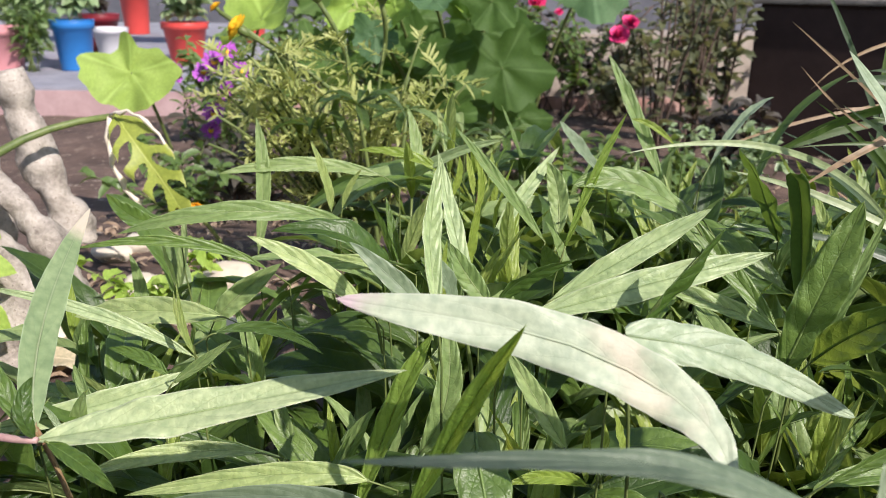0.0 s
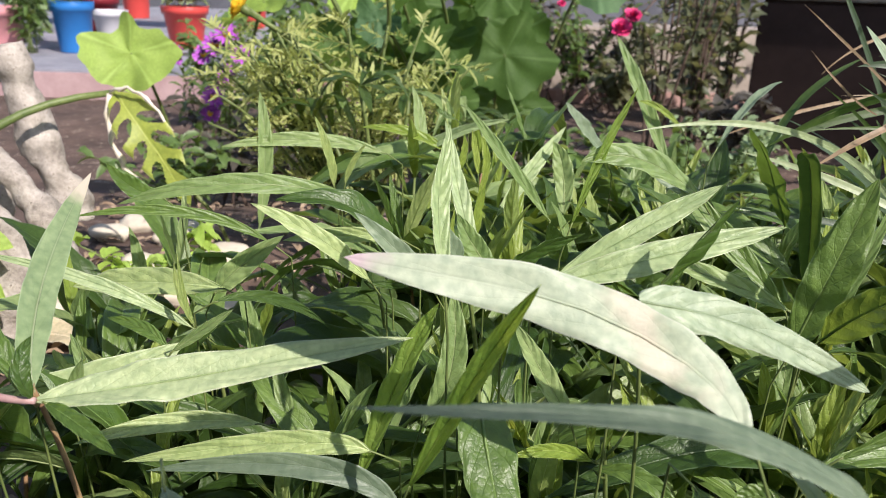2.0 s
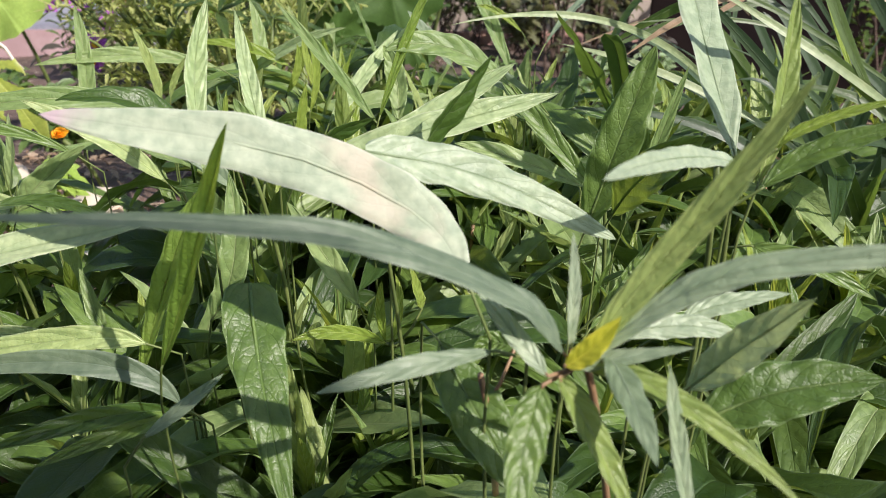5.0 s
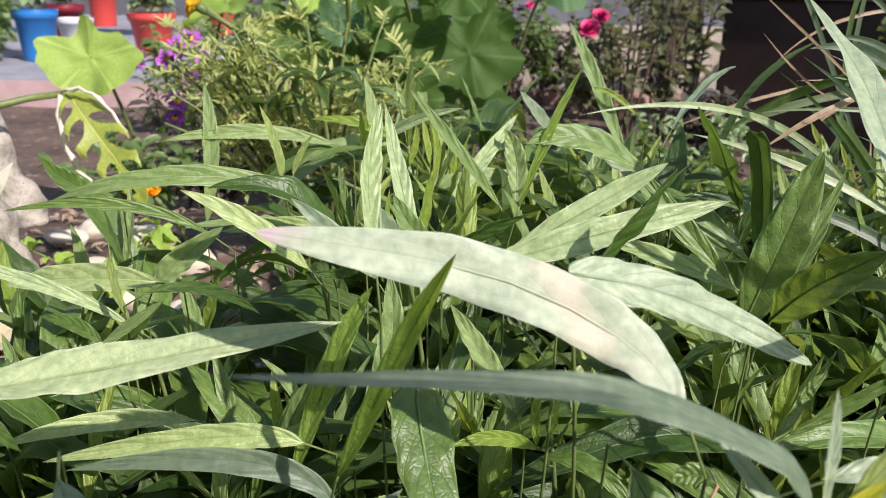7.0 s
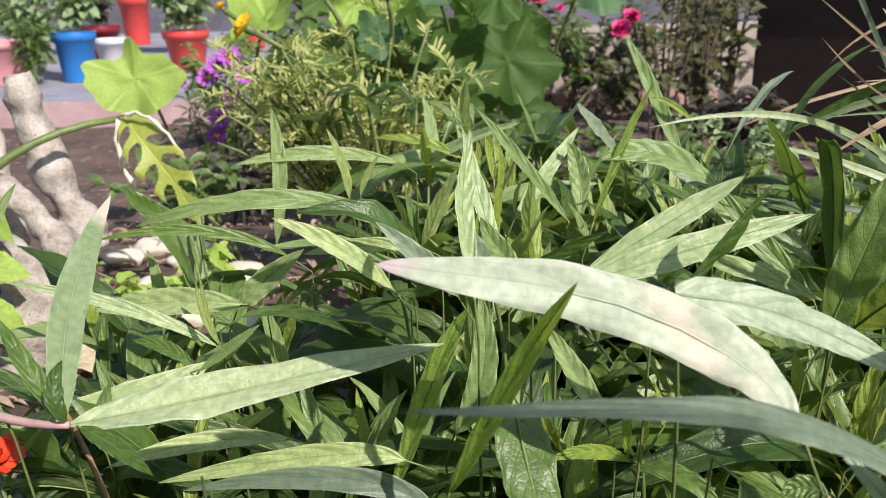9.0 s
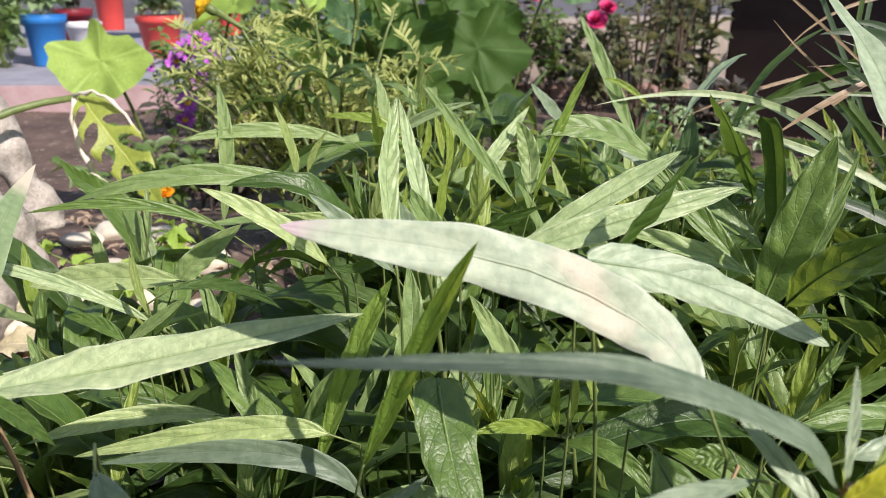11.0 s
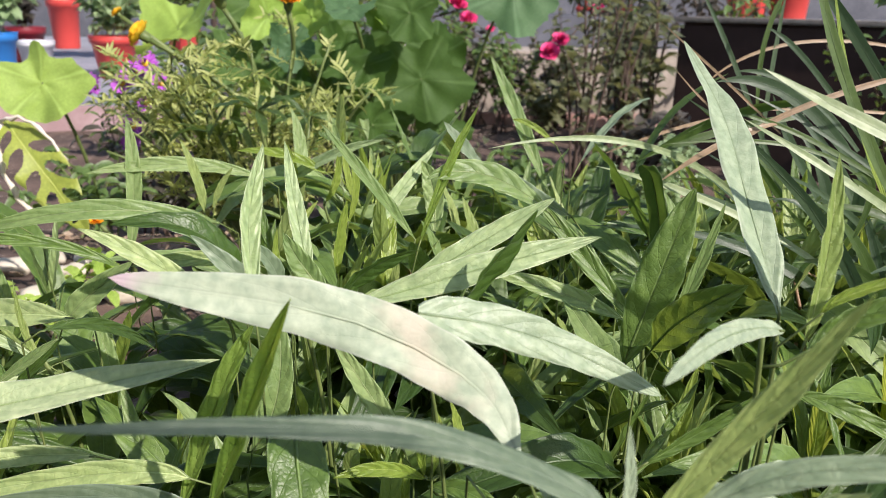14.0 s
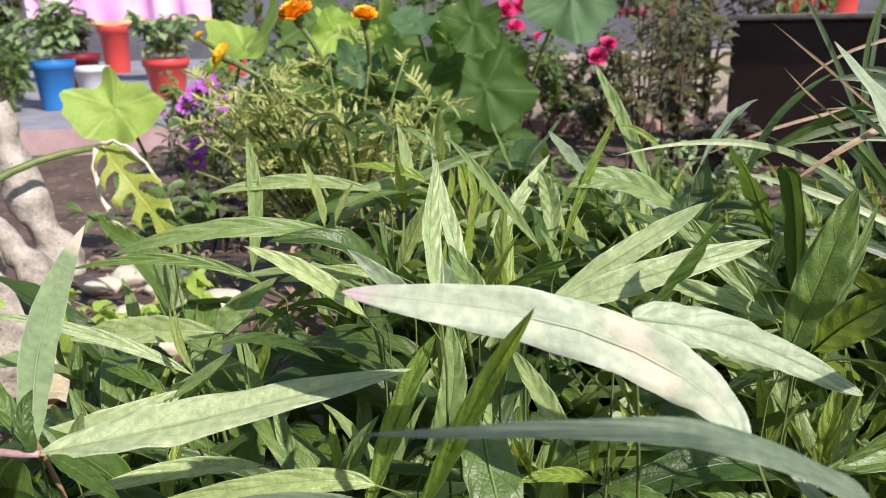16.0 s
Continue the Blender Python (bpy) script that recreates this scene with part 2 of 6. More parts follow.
def curve3(b, m, t, s):
    """A bend through three places, or through more when m is a list of them."""
    if isinstance(m, list):
        pts = [2 * b - m[0], b, *m, t, 2 * t - m[-1]]
        x = s * (len(pts) - 3)
        k = min(int(x), len(pts) - 4)
        x -= k
        p0, p1, p2, p3 = pts[k:k + 4]
        return 0.5 * (2 * p1 + (p2 - p0) * x + (2 * p0 - 5 * p1 + 4 * p2 - p3) * x * x + (3 * p1 - p0 - 3 * p2 + p3) * x ** 3)
    c = 2 * m - (b + t) / 2
    return (1 - s) ** 2 * b + 2 * s * (1 - s) * c + s * s * t


def tube(bm, pts, radii, sides=7):
    rings = []
    for i, p in enumerate(pts):
        d = (pts[min(i + 1, len(pts) - 1)] - pts[max(i - 1, 0)]).normalized()
        a = d.orthogonal().normalized() if i == 0 else (a - d * a.dot(d)).normalized()
        b = d.cross(a)
        rings.append([bm.verts.new(p + (a * math.cos(k * math.tau / sides) + b * math.sin(k * math.tau / sides)) * radii[i]) for k in range(sides)])
    for r0, r1 in zip(rings, rings[1:]):
        for k in range(sides):
            bm.faces.new((r0[k], r0[(k + 1) % sides], r1[(k + 1) % sides], r1[k]))
    bm.faces.new(rings[0][::-1])
    bm.faces.new(rings[-1])


def blade(bm, b, m, t, width, n, seed=0, slender=False, steps=56, across=10, fold=0.5, ruffle=0.14, skew=None, rib=True):
    """One lance-shaped leaf from b through m to t, its face towards n."""
    rng = random.Random(seed)
    uv = bm.loops.layers.uv.verify()
    p0, p1, p2, fa, fb = rng.random() * 6, rng.random() * 6, rng.random() * 6, rng.uniform(14, 20), rng.uniform(6, 10)
    twist = rng.uniform(-0.3, 0.3)
    us = (-1, -0.93, -0.72, -0.4, -0.08, 0, 0.08, 0.4, 0.72, 0.93, 1) if across == 10 else [2 * j / across - 1 for j in range(across + 1)]
    rows = []
    for i in range(steps + 1):
        s = i / steps
        p = curve3(b, m, t, s)
        d = (curve3(b, m, t, min(1, s + 0.02)) - curve3(b, m, t, max(0, s - 0.02))).normalized()
        nn = (n - d * n.dot(d)).normalized()
        nn = Matrix.Rotation(twist * (s - 0.5), 3, d) @ nn
        side = d.cross(nn)
        if slender:
            prof = min(1.0, 3.2 * (1 - s)) ** 0.8 * min(1.0, 0.55 + 1.8 * s)
        else:
            prof = 2.95 * max(s - 0.02, 0.006) ** 0.72 * (1 - s) ** 0.85 + 0.05 * (1 - s)
        if skew:
            prof = skew[2] * max(s, 0.004) ** skew[0] * (1 - s) ** skew[1]
        w = width * 0.5 * prof
        row = []
        for j, u in enumerate(us):
            e = abs(u)
            lift = fold * w * (math.sqrt(e * e + 0.006) - 0.077) - 0.5 * w * max(0.0, e - 0.8) ** 2 / 0.2
            lift += ruffle * w * (e ** 2) * (math.sin(fa * s + p0 + (2.1 if u > 0 else 0)) + 0.5 * math.sin(2.3 * fa * s + p1))
            lift += 0.06 * w * math.sin(fb * s + p2)
            wob = 1 + 0.022 * math.sin(fa * 1.7 * s + p1 + u) + 0.016 * math.sin(fa * 3.1 * s + p0 - 2 * u)
            v = bm.verts.new(p + side * (w * u * wob) + nn * lift)
            row.append((v, (u + 1) / 2, s))
        rows.append(row)
    for r0, r1 in zip(rows, rows[1:]):
        for j in range(across):
            q = (r0[j], r0[j + 1], r1[j + 1], r1[j])
            f = bm.faces.new([x[0] for x in q])
            for lp, x in zip(f.loops, q):
                lp[uv].uv = (x[1], x[2])
    if rib:
        midrib(bm, b, m, t, width, n)


def midrib(bm, b, m, t, width, n):
    """The raised rib along the under side of a leaf."""
    uv = bm.loops.layers.uv.verify()
    pts = [curve3(b, m, t, i / 8) for i in range(9)]
    ring = []
    for i, p in enumerate(pts):
        d = (pts[min(i + 1, 8)] - pts[max(i - 1, 0)]).normalized()
        nn = (n - d * n.dot(d)).normalized()
        ring.append(p - nn * width * 0.02)
    k0 = len(bm.faces)
    tube(bm, ring, [width * 0.035 * (1 - 0.9 * i / 8) + 0.0001 for i in range(9)], 5)
    bm.faces.ensure_lookup_table()
    for f in bm.faces[k0:]:
        for lp in f.loops:
            lp[uv].uv = (0.5, 0.5)


class Plant:
    """One leafy stem: it rises from the soil, and every leaf hangs on it by a short stalk."""

    def __init__(self, label, root, red=False, group="clump of narrow-leaved plants"):
        self.at, self.red, self.leaves = Vector(root), red, []
        self.top = thing("narrow_leaf_plant", root, label, "plant", group)

    def leaf(self, b, m, t, width, n, look_of="green", fold=0.5, skew=None):
        b, m, t = Vector(b), [Vector(q) for q in m] if isinstance(m, list) else Vector(m), Vector(t)
        near = m[0] if isinstance(m, list) else m
        bm = bmesh.new()
        blade(bm, b, m, t, width, Vector(n), seed=int(abs(b.x * 7919 + t.z * 104729 + near.y * 1299) * 1000) % 99991, fold=fold, skew=skew, rib=False)
        leaf = part("leaf", bm, LEAF[look_of], self.top)
        bm = bmesh.new()
        midrib(bm, b, m, t, width, Vector(n))
        part("midrib", bm, LEAF[look_of], leaf)
        self.leaves.append((b, near))
        return self

    def stem(self, thick=0.0013):
        """The main stem up to the middle leaves; a leaf farther out stands on a slim shoot of its own from the same root."""
        mid = Vector((0, 0, 0))
        for b, _ in self.leaves:
            mid += b / len(self.leaves)
        close = [b for b, _ in self.leaves if Vector((b.x - mid.x, b.y - mid.y, 0)).length < 0.018]
        head = Vector((mid.x, mid.y, max([b.z for b in close] or [mid.z]) - 0.003))
        low = self.at
        bm, slim = bmesh.new(), bmesh.new()
        knee = low.lerp(head, 0.6) + Vector((0.008, 0.006, 0.0))
        pts = [curve3(low, knee, head, i / 12) for i in range(13)]
        if close:
            tube(bm, pts, [thick * (1.35 - 0.55 * i / 12) for i in range(13)], 8)
        for k, (b, m) in enumerate(self.leaves):
            if b in close:
                near = min(pts[1:], key=lambda p: (p - (b - Vector((0, 0, 0.010)))).length)
                tube(bm, [near, (near + b) / 2 + Vector((0, 0, -0.002)), b, b.lerp(m, 0.08)], [thick * 0.62, thick * 0.5, thick * 0.42, thick * 0.3], 6)
            else:
                d = (b - m).normalized()
                c = b + d * 0.012 + Vector((0, 0.006, -0.008))
                bend = Vector((c.x * 0.8 + low.x * 0.2, c.y * 0.8 + low.y * 0.2 + 0.012, c.z * 0.5 + low.z * 0.5))
                path = [curve3(low + Vector((0.004 * math.sin(k * 2.4), 0.004 * math.cos(k * 2.4), 0)), bend, c, i / 9) for i in range(10)] + [b, b.lerp(m, 0.08)]
                tube(slim, path, [thick * (0.85 - 0.05 * i) for i in range(10)] + [thick * 0.38, thick * 0.3], 6)
        for shoots, material in ((bm, STEM_RED if self.red else STEM), (slim, STEM)):
            if shoots.verts:
                part("stem", shoots, material, self.top)
            else:
                shoots.free()
        return self

# ---- ground and large forms ----
SOIL = solid_material("soil", (0.045, 0.03, 0.023), (0.15, 0.10, 0.078), scale=26, rough=0.95, relief=0.8, depth=0.02, speck=(0.40, 0.33, 0.26))
CONCRETE = solid_material("concrete", (0.20, 0.20, 0.23), (0.32, 0.32, 0.36), scale=22, rough=0.85, relief=0.3)
EDGE = solid_material("slab_edge", (0.36, 0.24, 0.24), (0.50, 0.36, 0.36), scale=22, rough=0.85, relief=0.4)
BROWN = solid_material("brown_render", (0.026, 0.014, 0.011), (0.05, 0.028, 0.023), scale=16, rough=0.9, relief=0.5)
WHITEWASH = solid_material("whitewash", (0.62, 0.60, 0.56), (0.78, 0.76, 0.72), scale=12, rough=0.9)
# tree shade over the steps is put into these two lowered concrete colours
STEP = solid_material("cream_concrete", (0.24, 0.20, 0.165), (0.46, 0.40, 0.34), scale=14, rough=0.9, relief=0.4)
STEPGREY = solid_material("blue_grey_concrete", (0.075, 0.078, 0.095), (0.14, 0.145, 0.17), scale=14, rough=0.9, relief=0.4)
COPING = solid_material("coping_concrete", (0.11, 0.095, 0.085), (0.27, 0.24, 0.21), scale=60, rough=0.9, relief=0.6)
WOOD = solid_material("weathered_wood", (0.19, 0.165, 0.14), (0.56, 0.51, 0.45), scale=170, rough=0.9, relief=1.0, depth=0.005, speck=(0.12, 0.095, 0.075))


def hills(x, y):
    k = min(1, max(0, (2.4 - y) / 1.2))
    return 0.2 * k * k * (3 - 2 * k) + 0.02 * noise.noise((x * 1.3, y * 1.3, 0)) + 0.008 * noise.noise((x * 7, y * 7, 3))


bm = bmesh.new()
xs = sorted({round(i * 0.08, 3) for i in range(-38, 39)} | {s * r for s in (-1, 1) for r in (3.6, 4.5, 6, 9, 15, 30, 80, 250)})
ys = sorted({round(i * 0.08 - 0.4, 3) for i in range(0, 90)} | {-1, -3, -8, -25, -80, -250} | {7.4, 8.5, 11, 16, 30, 80, 250, 600})
grid = [[bm.verts.new((x, y, hills(x, y))) for x in xs] for y in ys]
for r0, r1 in zip(grid, grid[1:]):
    for k in range(len(xs) - 1):
        bm.faces.new((r0[k], r0[k + 1], r1[k + 1], r1[k]))
tagged(finish(bm, "ground", SOIL), "bare reddish brown garden soil with dry litter", "ground", kind="structure")


def block(name, lo, hi, material, parent=None, bevel=0.01, label=""):
    bm = bmesh.new()
    bmesh.ops.create_cube(bm, size=1)
    for v in bm.verts:
        v.co = Vector([lo[i] + (v.co[i] + 0.5) * (hi[i] - lo[i]) for i in range(3)])
    if bevel:
        bmesh.ops.bevel(bm, geom=bm.edges[:], offset=bevel, segments=2, affect="EDGES")
    return finish(bm, name, material, parent, label, smooth=False)


SLAB_Y = 4.1
slab = tagged(block("pavement_slab", (-9, SLAB_Y, -0.1), (-1.15, 11.5, 0.13), CONCRETE), "grey concrete terrace slab carrying flower pots", "terrace", kind="structure")
block("slab_front", (-9, SLAB_Y - 0.03, -0.1), (-1.16, SLAB_Y - 0.003, 0.118), EDGE, slab, 0.006, "pinkish worn edge")
wall = tagged(block("planter_wall", (1.18, 3.445, -0.1), (5.5, 3.665, 0.582), BROWN, bevel=0.015), "low dark brown rendered garden wall", "wall", kind="structure")
coping = tagged(block("wall_coping", (1.16, 3.425, 0.582), (5.5, 3.685, 0.602), COPING, bevel=0.006), "sunlit grey coping on the garden wall", "coping", kind="structure")
turn = Matrix.Translation((1.18, 3.445, 0)) @ Matrix.Rotation(radians(-44), 4, "Z") @ Matrix.Translation((-1.18, -3.445, 0))
wall.matrix_world, coping.matrix_world = turn, turn
tagged(block("step_lower", (-0.6, 5.0, -0.1), (4.5, 5.62, 0.37), STEP, bevel=0.012), "pale cream concrete step of the house", "step", kind="structure")
tagged(block("step_upper", (-0.6, 5.62, -0.1), (4.5, 7.5, 0.575), STEPGREY, bevel=0.012), "grey concrete upper step", "step", kind="structure")
tagged(block("house_wall", (-16, 14, -0.1), (16, 14.25, 3.2), STEPGREY, bevel=0), "plain pale house wall behind the garden", "wall", kind="structure")


# an unseen plain wall, added behind the camera to shade the front leaf
tagged(block("wall_south", (-6, -0.80, -0.1), (0.755, -0.60, 1.385), WHITEWASH, bevel=0.01), "plain unseen wall added behind the camera to shade the front leaf", "wall", kind="structure")


def pot(name, at, r_top, r_bot, h, material, label):
    t = thing(name, at, label, "pot")
    bm = bmesh.new()
    prof = [(0.0, 0.0), (r_bot, 0.0), (r_bot * 1.02, 0.01), (r_top * 0.96, h * 0.82), (r_top * 1.05, h * 0.83), (r_top * 1.07, h * 0.985), (r_top * 1.03, h), (r_top * 0.95, h), (r_top * 0.9, h * 0.85), (0.0, h * 0.85)]
    n = 36
    rings = [[bm.verts.new((at[0] + r * math.cos(k * math.tau / n), at[1] + r * math.sin(k * math.tau / n), at[2] + z)) for k in range(n)] if r else [bm.verts.new((at[0], at[1], at[2] + z))] for r, z in prof]
    for r0, r1 in zip(rings, rings[1:]):
        for k in range(n):
            q = [r0[k % len(r0)], r0[(k + 1) % len(r0)], r1[(k + 1) % len(r1)], r1[k % len(r1)]]
            q = list(dict.fromkeys(q))
            if len(q) > 2:
                bm.faces.new(q)
    body = part("pot_body", bm, material, t)
    bm = bmesh.new()
    ring = [Vector((at[0] + r_top * 1.06 * math.cos(k * math.tau / 36), at[1] + r_top * 1.06 * math.sin(k * math.tau / 36), at[2] + h * 0.99)) for k in range(37)]
    tube(bm, ring, [h * 0.018] * 37, 6)
    part("rim", bm, material, body)
    return t


def plastic(name, c):
    return solid_material(name, tuple(x * 0.85 for x in c), c, scale=8, rough=0.38, relief=0.05)


BLUE = plastic("blue_plastic", (0.03, 0.20, 0.56))
RED = plastic("red_plastic", (0.62, 0.07, 0.06))
MAROON = plastic("maroon_plastic", (0.20, 0.02, 0.03))
WHITE = plastic("white_plastic", (0.66, 0.66, 0.70))

# ---- the clump of narrow-leaved plants ----
plant = Plant("tall green plant with long drooping lance leaves and pale aged leaf", (0.200, 0.290, 0.180), red=True)
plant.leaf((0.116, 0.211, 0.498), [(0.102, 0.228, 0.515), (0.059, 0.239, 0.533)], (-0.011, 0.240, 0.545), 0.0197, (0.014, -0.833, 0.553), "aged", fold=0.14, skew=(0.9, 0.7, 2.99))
plant.leaf((0.137, 0.175, 0.496), [(0.124, 0.175, 0.512), (0.081, 0.165, 0.534)], (0.005, 0.142, 0.548), 0.0089, (0.423, -0.437, 0.794), "in_shade", fold=0.1)
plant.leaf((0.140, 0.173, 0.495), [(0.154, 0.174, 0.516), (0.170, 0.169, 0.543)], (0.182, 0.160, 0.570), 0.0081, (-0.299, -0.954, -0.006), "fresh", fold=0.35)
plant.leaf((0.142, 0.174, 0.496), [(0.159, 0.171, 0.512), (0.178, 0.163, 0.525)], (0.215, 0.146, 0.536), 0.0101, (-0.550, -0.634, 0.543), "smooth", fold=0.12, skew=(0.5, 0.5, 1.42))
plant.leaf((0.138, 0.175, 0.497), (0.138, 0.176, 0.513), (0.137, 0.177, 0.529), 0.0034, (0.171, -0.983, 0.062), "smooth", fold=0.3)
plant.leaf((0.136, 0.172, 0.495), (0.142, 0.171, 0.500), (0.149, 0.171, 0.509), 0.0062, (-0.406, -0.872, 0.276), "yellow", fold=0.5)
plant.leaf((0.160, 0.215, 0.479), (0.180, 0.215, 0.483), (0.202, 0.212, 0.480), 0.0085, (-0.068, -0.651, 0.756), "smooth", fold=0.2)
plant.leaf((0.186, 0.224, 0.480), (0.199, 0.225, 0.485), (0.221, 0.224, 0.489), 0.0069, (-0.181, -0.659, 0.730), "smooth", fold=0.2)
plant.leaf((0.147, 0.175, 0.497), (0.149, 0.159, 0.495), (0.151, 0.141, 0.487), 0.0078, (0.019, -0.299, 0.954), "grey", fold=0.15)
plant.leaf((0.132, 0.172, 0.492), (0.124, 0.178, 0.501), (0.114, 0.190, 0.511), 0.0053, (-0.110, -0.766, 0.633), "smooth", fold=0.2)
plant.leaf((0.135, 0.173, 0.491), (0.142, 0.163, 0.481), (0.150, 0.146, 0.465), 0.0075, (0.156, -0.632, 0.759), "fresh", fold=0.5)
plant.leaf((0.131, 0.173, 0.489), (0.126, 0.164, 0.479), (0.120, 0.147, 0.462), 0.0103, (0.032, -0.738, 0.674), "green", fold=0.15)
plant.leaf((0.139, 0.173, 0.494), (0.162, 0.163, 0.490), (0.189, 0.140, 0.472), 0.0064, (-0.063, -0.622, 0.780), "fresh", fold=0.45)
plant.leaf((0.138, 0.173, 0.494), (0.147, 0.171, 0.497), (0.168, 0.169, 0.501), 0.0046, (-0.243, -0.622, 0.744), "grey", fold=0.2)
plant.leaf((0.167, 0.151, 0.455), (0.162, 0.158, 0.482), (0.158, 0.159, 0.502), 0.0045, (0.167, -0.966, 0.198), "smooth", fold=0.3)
plant.stem()
plant = Plant("green narrow-leaved plant standing in the sunlit clump", (0.102, 0.330, 0.180), red=False)
plant.leaf((0.085, 0.247, 0.531), [(0.108, 0.253, 0.525), (0.138, 0.258, 0.513)], (0.173, 0.261, 0.494), 0.0153, (0.333, -0.805, 0.491), "smooth", fold=0.16, skew=(0.3, 0.6, 1.75))
plant.stem(thick=0.0008)
plant = Plant("green narrow-leaved plant standing in the sunlit clump", (0.220, 0.325, 0.180), red=False)
plant.leaf((0.205, 0.243, 0.527), (0.178, 0.219, 0.536), (0.140, 0.165, 0.546), 0.0086, (0.663, -0.402, 0.631), "smooth", fold=0.14, skew=(0.45, 0.6, 1.75))
plant.leaf((0.221, 0.259, 0.514), (0.229, 0.268, 0.545), (0.232, 0.276, 0.580), 0.0082, (0.130, -0.965, 0.227), "fresh", fold=0.6)
plant.leaf((0.223, 0.255, 0.528), (0.236, 0.253, 0.538), (0.266, 0.248, 0.548), 0.0040, (-0.386, -0.718, 0.580), "young", fold=0.5)
plant.leaf((0.220, 0.255, 0.514), (0.239, 0.254, 0.528), (0.267, 0.245, 0.540), 0.0086, (-0.442, -0.740, 0.508), "green", fold=0.4)
plant.leaf((0.171, 0.280, 0.447), (0.185, 0.290, 0.462), (0.202, 0.300, 0.482), 0.0057, (0.288, -0.918, 0.272), "green")
plant.leaf((0.172, 0.270, 0.460), (0.194, 0.270, 0.475), (0.215, 0.268, 0.492), 0.0060, (-0.138, -0.983, 0.118), "green")
plant.leaf((0.185, 0.211, 0.462), (0.195, 0.198, 0.484), (0.200, 0.175, 0.511), 0.0125, (-0.860, -0.499, -0.109), "glare", fold=0.55)
plant.leaf((0.242, 0.300, 0.475), (0.262, 0.290, 0.471), (0.289, 0.280, 0.458), 0.0085, (-0.133, -0.794, 0.593), "green")
plant.leaf((0.191, 0.215, 0.446), (0.217, 0.213, 0.459), (0.248, 0.208, 0.466), 0.0200, (-0.343, -0.610, 0.714), "gloss", fold=0.3)
plant.stem()
plant = Plant("green narrow-leaved plant standing in the sunlit clump", (0.236, 0.345, 0.180), red=False)
plant.leaf((0.219, 0.276, 0.520), [(0.219, 0.311, 0.550), (0.220, 0.358, 0.583)], (0.216, 0.408, 0.613), 0.0179, (0.173, -0.564, 0.807), "smooth", fold=0.35)
plant.stem()
plant = Plant("green narrow-leaved plant standing in the sunlit clump", (0.088, 0.410, 0.180), red=False)
plant.leaf((0.057, 0.324, 0.504), (0.112, 0.329, 0.519), (0.165, 0.336, 0.532), 0.0136, (-0.048, -0.836, 0.546), "glare", fold=0.5)
plant.leaf((0.073, 0.382, 0.488), (0.117, 0.390, 0.513), (0.155, 0.397, 0.535), 0.0126, (-0.118, -0.869, 0.481), "glare", fold=0.45)
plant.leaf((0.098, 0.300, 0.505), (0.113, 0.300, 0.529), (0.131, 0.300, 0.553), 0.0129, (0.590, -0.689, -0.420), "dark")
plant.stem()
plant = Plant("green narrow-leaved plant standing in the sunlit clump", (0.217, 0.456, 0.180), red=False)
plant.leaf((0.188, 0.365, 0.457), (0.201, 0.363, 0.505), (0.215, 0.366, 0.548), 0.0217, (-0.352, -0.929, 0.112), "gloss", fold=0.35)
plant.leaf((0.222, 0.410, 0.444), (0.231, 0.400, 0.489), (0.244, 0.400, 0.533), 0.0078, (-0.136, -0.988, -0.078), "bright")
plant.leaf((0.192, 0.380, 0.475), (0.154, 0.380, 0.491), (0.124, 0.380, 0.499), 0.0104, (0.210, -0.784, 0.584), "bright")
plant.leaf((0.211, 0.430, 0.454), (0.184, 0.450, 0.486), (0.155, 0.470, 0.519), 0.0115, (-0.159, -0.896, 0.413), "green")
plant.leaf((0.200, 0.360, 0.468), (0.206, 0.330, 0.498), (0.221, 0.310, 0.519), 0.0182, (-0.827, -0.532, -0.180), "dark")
plant.stem()
plant = Plant("green narrow-leaved plant standing in the sunlit clump", (0.029, 0.370, 0.180), red=False)
plant.leaf((0.009, 0.255, 0.448), [(0.024, 0.245, 0.485), (0.038, 0.230, 0.521)], (0.049, 0.214, 0.548), 0.0078, (-0.472, -0.866, -0.165), "keen", fold=0.7)
plant.leaf((-0.017, 0.305, 0.414), (0.001, 0.310, 0.466), (0.017, 0.315, 0.499), 0.0108, (-0.316, -0.919, 0.235), "keen")
plant.leaf((0.010, 0.330, 0.430), (0.023, 0.330, 0.461), (0.022, 0.340, 0.497), 0.0132, (0.055, -0.989, 0.138), "bright")
plant.leaf((0.078, 0.320, 0.440), (0.064, 0.320, 0.465), (0.049, 0.320, 0.490), 0.0100, (0.346, -0.917, 0.200), "bright")
plant.stem()
plant = Plant("green narrow-leaved plant standing in the sunlit clump", (0.049, 0.350, 0.180), red=False)
plant.leaf((0.036, 0.293, 0.465), (0.043, 0.263, 0.440), (0.057, 0.222, 0.404), 0.0235, (0.216, -0.597, 0.773), "green", fold=0.15, skew=(0.22, 0.8, 1.7))
plant.stem()
plant = Plant("green narrow-leaved plant standing in the sunlit clump", (-0.029, 0.341, 0.180), red=False)
plant.leaf((0.004, 0.290, 0.411), (-0.031, 0.290, 0.432), (-0.105, 0.290, 0.427), 0.0107, (0.087, -0.802, 0.591), "in_shade")
plant.leaf((0.002, 0.290, 0.405), (-0.011, 0.270, 0.414), (-0.041, 0.250, 0.411), 0.0078, (0.584, -0.549, 0.598), "green")
plant.leaf((0.000, 0.290, 0.409), (-0.020, 0.260, 0.425), (-0.051, 0.240, 0.426), 0.0085, (0.671, -0.492, 0.555), "dark")
plant.leaf((0.004, 0.241, 0.429), (0.019, 0.244, 0.440), (0.033, 0.247, 0.451), 0.0050, (-0.128, -0.902, 0.413), "grey", fold=0.2)
